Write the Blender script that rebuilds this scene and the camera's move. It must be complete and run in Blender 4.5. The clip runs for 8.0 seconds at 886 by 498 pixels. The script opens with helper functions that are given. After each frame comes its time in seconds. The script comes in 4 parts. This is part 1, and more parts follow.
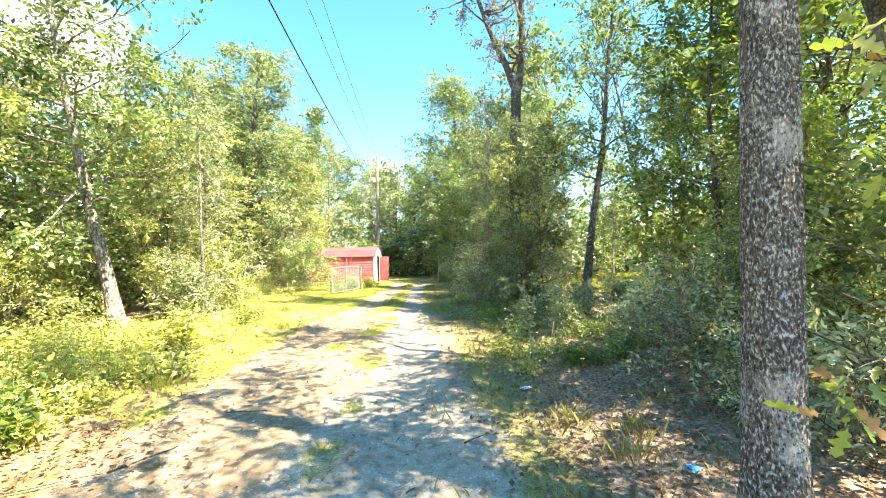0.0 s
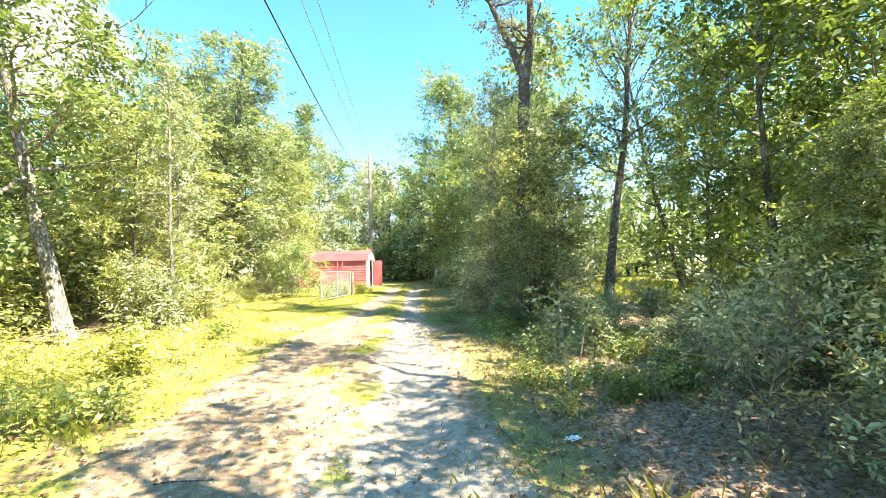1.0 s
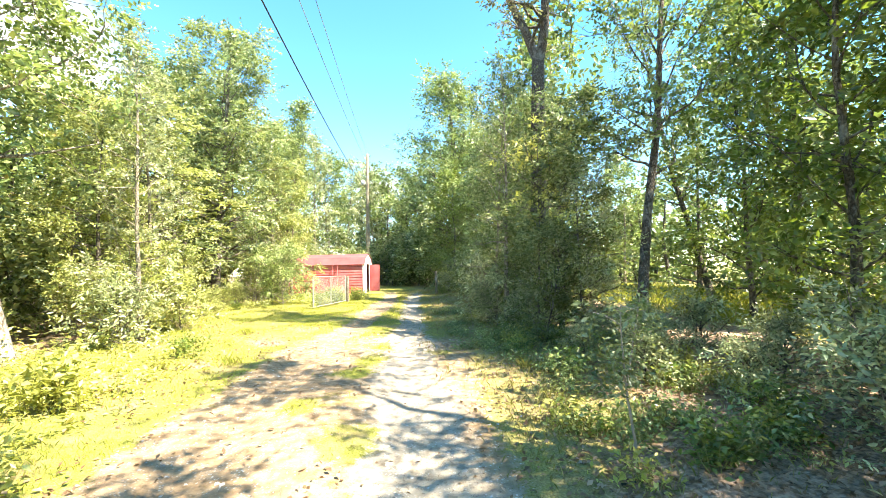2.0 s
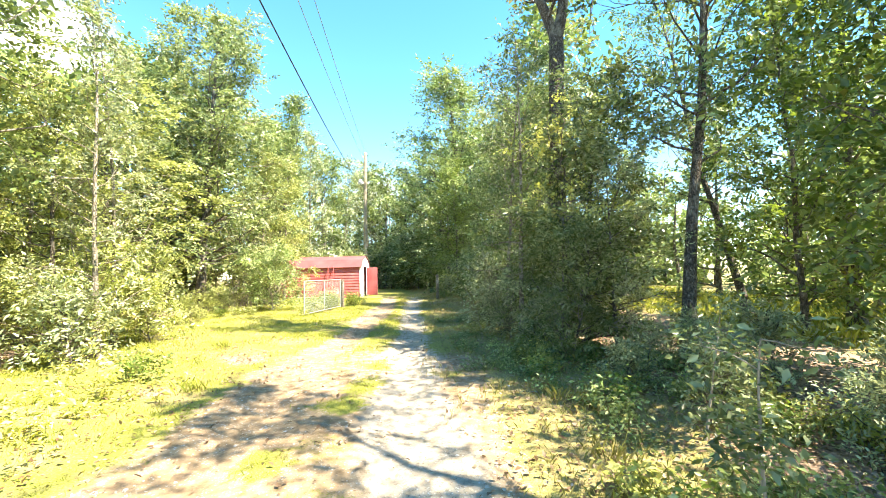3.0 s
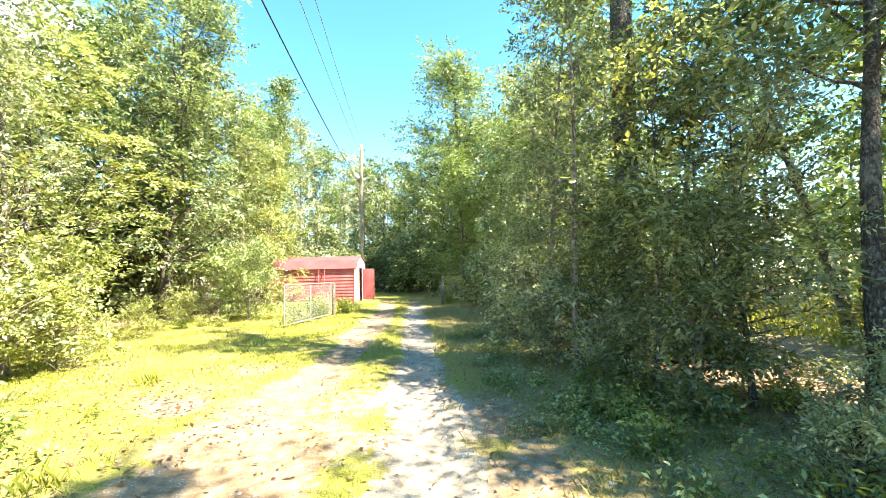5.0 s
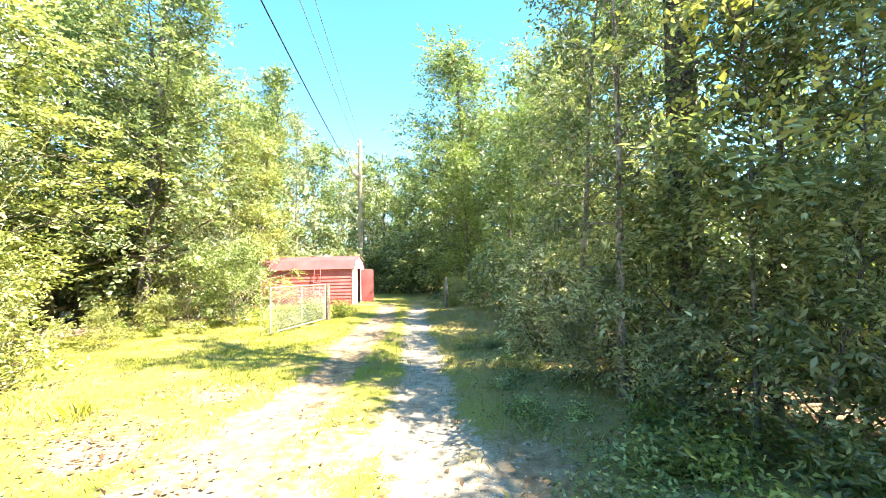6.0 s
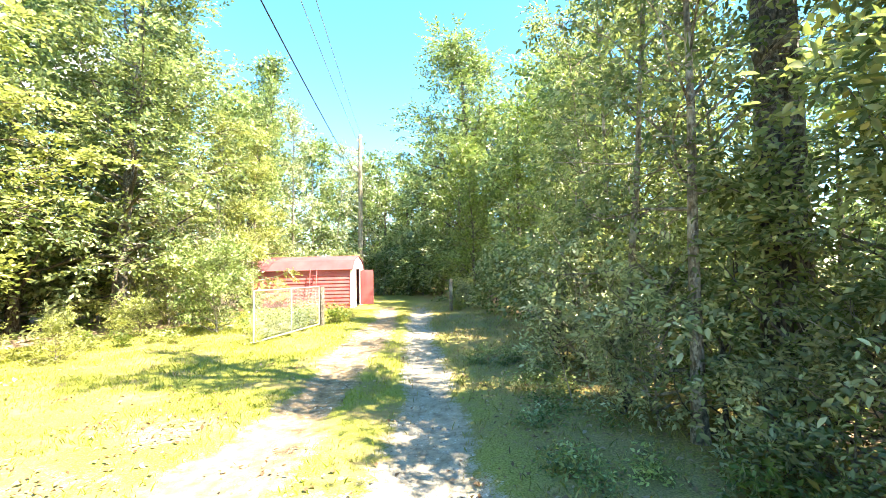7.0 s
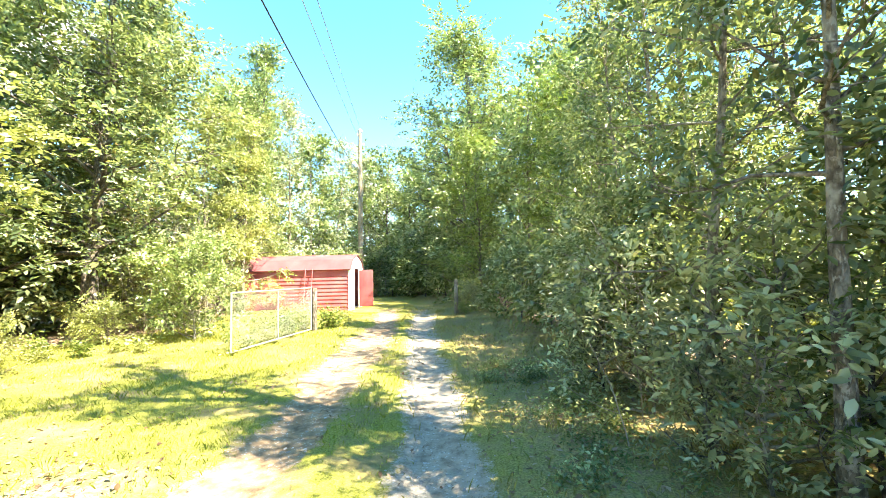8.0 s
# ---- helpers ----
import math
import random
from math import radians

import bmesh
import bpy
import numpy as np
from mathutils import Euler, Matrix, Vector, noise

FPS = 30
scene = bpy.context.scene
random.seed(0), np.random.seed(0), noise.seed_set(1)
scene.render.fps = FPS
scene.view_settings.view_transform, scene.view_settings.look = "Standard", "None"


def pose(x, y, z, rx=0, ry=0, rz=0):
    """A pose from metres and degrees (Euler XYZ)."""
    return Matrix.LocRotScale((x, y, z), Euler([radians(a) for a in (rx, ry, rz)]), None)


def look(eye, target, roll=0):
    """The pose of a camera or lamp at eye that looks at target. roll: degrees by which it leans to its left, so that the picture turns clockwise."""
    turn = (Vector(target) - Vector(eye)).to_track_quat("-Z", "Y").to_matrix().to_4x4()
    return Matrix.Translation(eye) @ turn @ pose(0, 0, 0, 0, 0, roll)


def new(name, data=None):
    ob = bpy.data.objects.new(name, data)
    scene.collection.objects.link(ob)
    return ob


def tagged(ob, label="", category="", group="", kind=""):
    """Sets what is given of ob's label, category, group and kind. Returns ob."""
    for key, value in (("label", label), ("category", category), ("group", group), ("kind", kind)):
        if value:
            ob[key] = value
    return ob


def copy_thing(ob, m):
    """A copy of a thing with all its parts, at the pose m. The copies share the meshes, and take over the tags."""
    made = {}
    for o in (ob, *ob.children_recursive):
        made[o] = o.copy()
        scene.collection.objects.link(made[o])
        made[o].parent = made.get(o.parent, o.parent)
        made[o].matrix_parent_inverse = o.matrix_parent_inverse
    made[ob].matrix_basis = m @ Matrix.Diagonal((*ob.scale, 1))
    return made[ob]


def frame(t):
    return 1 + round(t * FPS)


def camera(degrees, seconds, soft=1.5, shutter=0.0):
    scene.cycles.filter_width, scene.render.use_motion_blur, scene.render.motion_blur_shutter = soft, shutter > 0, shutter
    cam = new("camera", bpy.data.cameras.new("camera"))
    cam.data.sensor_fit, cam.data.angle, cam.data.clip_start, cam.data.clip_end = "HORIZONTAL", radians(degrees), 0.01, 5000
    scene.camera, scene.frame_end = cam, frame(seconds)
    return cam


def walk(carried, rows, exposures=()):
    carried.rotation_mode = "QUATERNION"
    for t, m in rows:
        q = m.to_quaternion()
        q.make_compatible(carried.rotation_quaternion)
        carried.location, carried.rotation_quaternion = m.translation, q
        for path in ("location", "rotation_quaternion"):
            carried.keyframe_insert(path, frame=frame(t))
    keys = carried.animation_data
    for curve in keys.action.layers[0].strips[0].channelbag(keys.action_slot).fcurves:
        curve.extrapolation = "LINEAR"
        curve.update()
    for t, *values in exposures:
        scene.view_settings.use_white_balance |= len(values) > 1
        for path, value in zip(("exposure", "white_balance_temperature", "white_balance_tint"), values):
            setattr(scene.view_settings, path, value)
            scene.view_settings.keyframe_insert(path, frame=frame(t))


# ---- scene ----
cam = camera(93.7, 8.0, soft=0.55)
METRES, EYE, TILT, LEAN, TURN = 9.74, 1.5, 0.0, 0.0, -4.4
ROWS = [
    (0.0, 0.0, 0.0, 0.0, 0.05, 2.03, 1.37),
    (0.5, -0.0128, 0.0621, -0.0002, -0.68, 2.26, 1.38),
    (1.0, -0.0212, 0.1249, 0.0028, -0.95, 2.55, 1.39),
    (1.5, -0.0282, 0.1875, 0.0043, -1.1, 2.84, 1.39),
    (3.0, -0.0458, 0.3737, 0.0103, -1.39, 3.42, 1.31),
    (3.5, -0.0539, 0.435, 0.0123, -1.52, 3.48, 1.32),
    (4.0, -0.0628, 0.4962, 0.0124, -1.63, 3.53, 1.32),
    (4.5, -0.0713, 0.5596, 0.0124, -1.74, 3.61, 1.31),
    (6.0, -0.0842, 0.7493, 0.0148, -1.62, 3.71, 1.4),
    (6.5, -0.088, 0.8115, 0.0172, -1.48, 3.76, 1.39),
    (7.0, -0.0902, 0.8723, 0.017, -1.32, 3.81, 1.4),
    (7.5, -0.0928, 0.9326, 0.0168, -1.14, 3.84, 1.41),
    (8.0, -0.0948, 0.994, 0.0156, -0.97, 3.92, 1.39),
]
walk(cam, [(t, pose(0, 0, EYE, TILT, LEAN, TURN) @ pose(METRES * x, METRES * y, METRES * z, 90 + pitch, roll, yaw)) for t, x, y, z, yaw, pitch, roll in ROWS],
     exposures=[(0.0, 2.6, 7480, 6), (4.0, 2.5, 7480, 6), (6.5, 2.82, 7480, 6), (8.0, 2.9, 7480, 6)])

# ---- world and sun ----
SUN = Vector((0.80, -0.52, 1.30)).normalized()


def make_world():
    w = bpy.data.worlds.new("world")
    scene.world = w
    w.use_nodes = True
    nt = w.node_tree
    bg = nt.nodes["Background"]
    sky = nt.nodes.new("ShaderNodeTexSky")
    sky.sky_type = "NISHITA"
    sky.sun_disc = False
    sky.sun_elevation = math.asin(SUN.z)
    sky.sun_rotation = math.atan2(SUN.x, SUN.y)
    sky.air_density, sky.dust_density, sky.ozone_density = 0.8, 0.0, 1.0
    # two soft fair-weather clouds low over the woods
    ln = nt.links
    tc = nt.nodes.new("ShaderNodeTexCoord")
    no = nt.nodes.new("ShaderNodeTexNoise")
    no.inputs["Scale"].default_value, no.inputs["Detail"].default_value = 5.0, 7.0
    ln.new(tc.outputs["Generated"], no.inputs["Vector"])
    total = None
    for way, size in (((-0.565, 0.735, 0.365), 0.012), ((-0.93, 0.20, 0.30), 0.03), ((-0.056, 0.98, 0.196), 0.003), ((0.95, -0.2, 0.3), 0.03)):
        dot = nt.nodes.new("ShaderNodeVectorMath")
        dot.operation = "DOT_PRODUCT"
        ln.new(tc.outputs["Generated"], dot.inputs[0])
        dot.inputs[1].default_value = Vector(way).normalized()
        mr = nt.nodes.new("ShaderNodeMapRange")
        mr.inputs["From Min"].default_value, mr.inputs["From Max"].default_value = 1 - size, 1.0
        ln.new(dot.outputs["Value"], mr.inputs["Value"])
        if total is None:
            total = mr.outputs["Result"]
        else:
            mx = nt.nodes.new("ShaderNodeMath")
            mx.operation = "MAXIMUM"
            ln.new(total, mx.inputs[0]), ln.new(mr.outputs["Result"], mx.inputs[1])
            total = mx.outputs[0]
    mul = nt.nodes.new("ShaderNodeMath")
    mul.operation = "MULTIPLY"
    ln.new(total, mul.inputs[0]), ln.new(no.outputs["Fac"], mul.inputs[1])
    ramp = nt.nodes.new("ShaderNodeValToRGB")
    ramp.color_ramp.elements[0].position, ramp.color_ramp.elements[1].position = 0.22, 0.60
    ln.new(mul.outputs[0], ramp.inputs["Fac"])
    mix = nt.nodes.new("ShaderNodeMix")
    mix.data_type = "RGBA"
    mix.inputs["B"].default_value = (4.6, 4.7, 4.8, 1)
    ln.new(ramp.outputs["Color"], mix.inputs["Factor"])
    grade = nt.nodes.new("ShaderNodeHueSaturation")
    grade.inputs["Saturation"].default_value, grade.inputs["Hue"].default_value = 1.30, 0.495
    ln.new(sky.outputs["Color"], grade.inputs["Color"])
    ln.new(grade.outputs["Color"], mix.inputs["A"])
    ln.new(mix.outputs["Result"], bg.inputs["Color"])
    bg.inputs["Strength"].default_value = 0.134


make_world()
sun = new("sun", bpy.data.lights.new("sun", "SUN"))
sun.data.energy, sun.data.angle, sun.data.color = 5.0, radians(0.55), (1.0, 0.93, 0.82)
sun.matrix_world = look(SUN * 60, (0, 0, 0))


# ---- materials ----
class Nodes:
    """Short hand for building a node material."""

    def __init__(self, name):
        self.mat = bpy.data.materials.new(name)
        self.mat.use_nodes = True
        self.nt = self.mat.node_tree
        self.bsdf = self.nt.nodes["Principled BSDF"]
        self.out = self.nt.nodes["Material Output"]

    def add(self, kind, **ins):
        n = self.nt.nodes.new("ShaderNode" + kind)
        for k, v in ins.items():
            self.put(n.inputs[k.replace("_", " ")], v)
        return n

    def put(self, socket, v):
        if isinstance(v, bpy.types.NodeSocket):
            self.nt.links.new(v, socket)
        elif isinstance(v, (tuple, list)) and len(v) == 3 and socket.type == "RGBA":
            socket.default_value = (*v, 1)
        else:
            socket.default_value = v

    def noise(self, scale, detail=4.0, vec=None, rough=0.55, dist=0.0):
        n = self.add("TexNoise", Scale=scale, Detail=detail, Roughness=rough, Distortion=dist)
        if vec is not None:
            self.put(n.inputs["Vector"], vec)
        return n.outputs["Fac"]

    def ramp(self, fac, *stops):
        n = self.add("ValToRGB", Fac=fac)
        e = n.color_ramp.elements
        while len(e) < len(stops):
            e.new(0.5)
        for i, (p, c) in enumerate(stops):
            e[i].position = p
            e[i].color = (c, c, c, 1) if isinstance(c, (int, float)) else (*c, 1)
        return n.outputs["Color"]

    def mix(self, fac, a, b, blend="MIX"):
        n = self.nt.nodes.new("ShaderNodeMix")
        n.data_type, n.blend_type = "RGBA", blend
        self.put(n.inputs["Factor"], fac), self.put(n.inputs["A"], a), self.put(n.inputs["B"], b)
        return n.outputs["Result"]

    def math(self, op, a, b=0.0):
        n = self.nt.nodes.new("ShaderNodeMath")
        n.operation = op
        self.put(n.inputs[0], a), self.put(n.inputs[1], b)
        return n.outputs[0]

    def coords(self, scale=(1, 1, 1)):
        g = self.nt.nodes.new("ShaderNodeTexCoord")
        m = self.add("Mapping", Vector=g.outputs["Object"])
        m.inputs["Scale"].default_value = scale
        return m.outputs["Vector"]

    def place(self, scale=(1, 1, 1)):
        g = self.nt.nodes.new("ShaderNodeNewGeometry")
        m = self.add("Mapping", Vector=g.outputs["Position"])
        m.inputs["Scale"].default_value = scale
        return m.outputs["Vector"]

    def attr(self, name):
        n = self.nt.nodes.new("ShaderNodeAttribute")
        n.attribute_name = name
        return n.outputs["Fac"]

    def bump(self, height, strength=0.5, dist=0.02):
        n = self.add("Bump", Height=height, Strength=strength, Distance=dist)
        self.put(self.bsdf.inputs["Normal"], n.outputs["Normal"])

    def base(self, colour, rough=0.8, metal=0.0, spec=None):
        self.put(self.bsdf.inputs["Base Color"], colour)
        self.put(self.bsdf.inputs["Roughness"], rough)
        self.bsdf.inputs["Metallic"].default_value = metal
        if spec is not None:
            self.bsdf.inputs["Specular IOR Level"].default_value = spec
        return self


def leaf_material(name, dark, mid, light, glow, rough=0.55, share=0.35):
    """Leaves: each one its own tint, with glints and shaded clumps put into the colour, light shining through, a waxy
    face.
    """
    n = Nodes(name)
    g = n.nt.nodes.new("ShaderNodeNewGeometry")
    o = n.nt.nodes.new("ShaderNodeObjectInfo")
    # leaf tints vary; the palest ones also paint in small highlights
    col = n.ramp(g.outputs["Random Per Island"], (0.0, dark), (0.45, mid), (0.93, light), (1.0, (0.22, 0.16, 0.04)))
    big = n.noise(0.55, 2.0, n.place())
    hs = n.add("HueSaturation", Color=col)
    n.put(hs.inputs["Hue"], n.math("ADD", 0.478, n.math("MULTIPLY", big, 0.05)))
    # clump tone noise, widened so colour adds dark gaps and lit tufts
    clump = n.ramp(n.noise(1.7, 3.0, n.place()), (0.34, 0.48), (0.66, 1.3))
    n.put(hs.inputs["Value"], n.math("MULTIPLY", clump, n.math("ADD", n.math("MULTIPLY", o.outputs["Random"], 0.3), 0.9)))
    n.base(hs.outputs["Color"], rough, spec=0.55)
    tr = n.add("BsdfTranslucent", Color=n.mix(0.55, hs.outputs["Color"], glow))
    mx = n.add("MixShader", Fac=share)
    n.nt.links.new(n.bsdf.outputs[0], mx.inputs[1])
    n.nt.links.new(tr.outputs[0], mx.inputs[2])
    n.nt.links.new(mx.outputs[0], n.out.inputs["Surface"])
    return n.mat


def bark_material(name, dark, light, lichen, scale=1.0, flakes=0.35):
    n = Nodes(name)
    v = n.place((13 * scale, 13 * scale, 5.5 * scale))
    vor = n.add("TexVoronoi", Vector=v, Scale=1.6)
    vor.feature = "DISTANCE_TO_EDGE"
    rag = n.noise(2.2, 6.0, v, 0.65)
    crack = n.ramp(n.math("ADD", n.math("MULTIPLY", vor.outputs["Distance"], 0.8), n.math("MULTIPLY", rag, 0.7)), (0.30, 0.0), (0.56, 1.0))
    fine = n.noise(5.0, 6.0, v)
    col = n.mix(crack, dark, light)
    col = n.mix(n.ramp(fine, (0.3, 0.0), (0.75, 0.8)), col, (light[0] * 0.5, light[1] * 0.48, light[2] * 0.45))
    patch = n.ramp(n.noise(2.6, 5.0, n.place()), (0.55, 0.0), (0.66, 0.75))
    col = n.mix(patch, col, lichen)
    flake = n.noise(28.0 * scale, 4.0, n.place((1, 1, 0.62)), 0.6)
    col = n.mix(n.math("MULTIPLY", n.ramp(flake, (0.54, 0.0), (0.60, 1.0)), flakes), col, lichen)
    col = n.mix(n.math("MULTIPLY", n.ramp(flake, (0.36, 1.0), (0.43, 0.0)), flakes), col, dark)
    n.base(col, 0.9, spec=0.2)
    n.bump(n.math("ADD", crack, n.math("MULTIPLY", fine, 0.5)), 0.8, 0.02)
    return n.mat


def ground_material():
    n = Nodes("ground")
    p = n.place()
    f1, f2, f3 = n.noise(1.1, 5.0, p), n.noise(9.0, 5.0, p), n.noise(60.0, 3.0, p)
    sand = n.ramp(f2, (0.30, (0.16, 0.108, 0.066)), (0.48, (0.285, 0.20, 0.12)), (0.70, (0.355, 0.268, 0.175)))
    pale = n.ramp(f2, (0.30, (0.20, 0.165, 0.125)), (0.48, (0.32, 0.275, 0.215)), (0.70, (0.39, 0.345, 0.28)))
    red = n.ramp(f3, (0.3, (0.23, 0.135, 0.08)), (0.7, (0.36, 0.235, 0.15)))
    sand = n.mix(n.ramp(f1, (0.50, 0.0), (0.74, 0.45)), sand, red)
    sand = n.mix(n.ramp(n.math("ADD", n.attr("pale"), n.math("MULTIPLY", n.math("SUBTRACT", f1, 0.5), 0.7)), (0.35, 0.0), (0.65, 1.0)), sand, pale)
    vor = n.add("TexVoronoi", Vector=p, Scale=34.0)
    stone = n.ramp(vor.outputs["Distance"], (0.18, 1.0), (0.34, 0.0))
    sand = n.mix(n.math("MULTIPLY", stone, n.ramp(f2, (0.45, 0.0), (0.6, 0.8))), sand, (0.55, 0.53, 0.50))
    fleck = n.noise(30.0, 5.0, p, 0.7)
    sand = n.mix(n.ramp(fleck, (0.56, 0.0), (0.64, 0.8)), sand, (0.17, 0.135, 0.10))
    warp = n.add("VectorMath")
    warp.operation = "ADD"
    nz = n.add("TexNoise", Scale=3.0, Detail=4.0)
    n.put(nz.inputs["Vector"], p)
    n.put(warp.inputs[0], p), n.put(warp.inputs[1], n.mix(0.5, nz.outputs["Color"], (0.0, 0.0, 0.0)))
    slab = n.add("TexVoronoi", Vector=warp.outputs["Vector"], Scale=10.0)
    slab.feature = "DISTANCE_TO_EDGE"
    crack = n.math("MULTIPLY", n.ramp(slab.outputs["Distance"], (0.0, 1.0), (0.06, 0.0)), n.ramp(n.noise(2.2, 4.0, p), (0.48, 0.0), (0.64, 0.5)))
    sand = n.mix(crack, sand, (0.15, 0.12, 0.10))
    turf = n.ramp(f3, (0.3, (0.10, 0.11, 0.025)), (0.5, (0.235, 0.24, 0.045)), (0.72, (0.34, 0.32, 0.10)))
    bare = n.ramp(n.noise(1.7, 6.0, p, 0.65), (0.47, 0.0), (0.62, 0.8))
    turf = n.mix(bare, turf, n.ramp(f2, (0.3, (0.16, 0.12, 0.06)), (0.7, (0.29, 0.235, 0.125))))
    turf = n.mix(n.math("MULTIPLY", n.attr("worn"), n.ramp(n.noise(14.0, 5.0, p), (0.35, 0.35), (0.6, 1.0))), turf, n.ramp(f3, (0.3, (0.15, 0.12, 0.055)), (0.7, (0.36, 0.29, 0.14))))
    litter = n.ramp(n.noise(24.0, 6.0, p), (0.3, (0.10, 0.07, 0.05)), (0.5, (0.29, 0.20, 0.14)), (0.75, (0.50, 0.375, 0.28)))
    litter = n.mix(n.math("MULTIPLY", n.attr("needles"), 0.8), litter, n.ramp(n.noise(40.0, 5.0, n.place((1, 0.3, 1))), (0.3, (0.16, 0.075, 0.04)), (0.7, (0.40, 0.235, 0.15))))
    jit = n.math("MULTIPLY", n.math("SUBTRACT", n.math("ADD", f2, f3), 1.0), 0.9)
    ms = n.ramp(n.math("ADD", n.attr("sand"), jit), (0.38, 0.0), (0.62, 1.0))
    ml = n.ramp(n.math("ADD", n.attr("litter"), jit), (0.38, 0.0), (0.62, 1.0))
    col = n.mix(ml, n.mix(ms, turf, sand), litter)
    n.base(col, 0.95, spec=0.15)
    n.bump(n.math("ADD", n.math("MULTIPLY", f2, 0.6), n.math("ADD", n.math("MULTIPLY", f3, 0.25), n.math("SUBTRACT", n.math("MULTIPLY", stone, 0.25), n.math("MULTIPLY", crack, 0.5)))), 0.6, 0.022)
    return n.mat


def blade_material(name, a, b, c, glow):
    n = Nodes(name)
    g = n.nt.nodes.new("ShaderNodeNewGeometry")
    col = n.ramp(g.outputs["Random Per Island"], (0.0, a), (0.55, b), (1.0, c))
    n.base(col, 0.6, spec=0.3)
    tr = n.add("BsdfTranslucent", Color=n.mix(0.5, col, glow))
    mx = n.add("MixShader", Fac=0.4)
    n.nt.links.new(n.bsdf.outputs[0], mx.inputs[1])
    n.nt.links.new(tr.outputs[0], mx.inputs[2])
    n.nt.links.new(mx.outputs[0], n.out.inputs["Surface"])
    return n.mat


def stone_material():
    n = Nodes("stone")
    g = n.nt.nodes.new("ShaderNodeNewGeometry")
    col = n.ramp(g.outputs["Random Per Island"], (0.0, (0.26, 0.23, 0.21)), (0.6, (0.42, 0.39, 0.36)), (1.0, (0.56, 0.53, 0.50)))
    n.base(n.mix(n.ramp(n.noise(50.0, 4.0, n.place()), (0.4, 0.0), (0.7, 0.5)), col, (0.25, 0.2, 0.16)), 0.9, spec=0.2)
    return n.mat


def paint_material(name, colour, faded, rust, rough=0.5, metal=0.0):
    n = Nodes(name)
    p = n.coords()
    f = n.noise(1.6, 5.0, p)
    col = n.mix(n.ramp(f, (0.35, 0.0), (0.7, 1.0)), colour, faded)
    streak = n.noise(6.0, 5.0, n.coords((6, 6, 0.6)))
    col = n.mix(n.ramp(streak, (0.56, 0.0), (0.74, 0.65)), col, rust)
    n.base(col, n.math("ADD", rough, n.math("MULTIPLY", f, 0.2)), metal)
    n.bump(n.noise(40.0, 3.0, p), 0.15, 0.005)
    return n.mat


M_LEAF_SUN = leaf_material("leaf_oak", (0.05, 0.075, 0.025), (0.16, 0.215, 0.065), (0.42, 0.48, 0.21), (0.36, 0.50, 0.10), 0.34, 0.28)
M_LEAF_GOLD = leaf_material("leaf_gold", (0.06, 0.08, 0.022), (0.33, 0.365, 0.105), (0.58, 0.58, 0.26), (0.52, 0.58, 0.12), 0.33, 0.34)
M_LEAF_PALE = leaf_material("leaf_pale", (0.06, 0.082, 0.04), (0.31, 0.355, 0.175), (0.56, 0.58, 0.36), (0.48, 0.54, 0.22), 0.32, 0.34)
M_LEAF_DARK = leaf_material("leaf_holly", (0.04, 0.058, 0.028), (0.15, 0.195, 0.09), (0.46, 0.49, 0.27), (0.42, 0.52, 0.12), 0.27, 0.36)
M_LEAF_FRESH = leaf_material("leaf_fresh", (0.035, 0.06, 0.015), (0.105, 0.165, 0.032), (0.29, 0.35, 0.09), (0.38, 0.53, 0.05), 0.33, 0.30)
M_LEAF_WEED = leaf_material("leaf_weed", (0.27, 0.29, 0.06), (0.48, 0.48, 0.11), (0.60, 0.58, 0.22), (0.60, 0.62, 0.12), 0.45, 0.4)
M_BARK = bark_material("bark_oak", (0.035, 0.028, 0.022), (0.19, 0.16, 0.13), (0.36, 0.35, 0.31))
M_BARK_DARK = bark_material("bark_dark", (0.035, 0.03, 0.026), (0.15, 0.125, 0.105), (0.30, 0.29, 0.26), 1.3, 0.5)
M_BARK_PALE = bark_material("bark_pale", (0.09, 0.075, 0.055), (0.33, 0.29, 0.23), (0.48, 0.46, 0.40), 1.2)
M_BARK_LICHEN = bark_material("bark_lichen", (0.03, 0.025, 0.022), (0.22, 0.195, 0.17), (0.50, 0.48, 0.46), 2.4, 0.95)
M_BARK_PATCHED = bark_material("bark_patched", (0.06, 0.05, 0.04), (0.33, 0.285, 0.235), (0.55, 0.52, 0.47), 0.8, 0.5)
M_LEAF_BROWN = leaf_material("leaf_brown", (0.10, 0.09, 0.05), (0.20, 0.19, 0.09), (0.34, 0.31, 0.17), (0.34, 0.32, 0.12), 0.45, 0.3)
M_LEAF_RUST = leaf_material("leaf_rust", (0.16, 0.07, 0.02), (0.28, 0.13, 0.04), (0.34, 0.22, 0.06), (0.45, 0.25, 0.05))
M_TWIG = Nodes("bare_twig").base((0.30, 0.255, 0.205), 0.85).mat
M_MESH = paint_material("mesh_zinc", (0.40, 0.43, 0.43), (0.48, 0.50, 0.50), (0.30, 0.27, 0.23), 0.45, 0.0)
M_STEM = Nodes("weed_stem").base((0.20, 0.20, 0.07), 0.8).mat
M_BLUE = Nodes("blue_plastic").base((0.05, 0.35, 0.75), 0.35).mat
M_PAPER = Nodes("white_paper").base((0.75, 0.76, 0.78), 0.8).mat
M_GROUND = ground_material()
M_GRASS = blade_material("grass_blade", (0.10, 0.14, 0.022), (0.29, 0.31, 0.05), (0.44, 0.41, 0.12), (0.46, 0.48, 0.05))
# drier olive blades for the verge, with its shade toned into the colour
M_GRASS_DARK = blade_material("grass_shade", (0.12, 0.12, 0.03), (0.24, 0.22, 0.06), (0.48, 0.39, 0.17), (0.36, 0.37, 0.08))
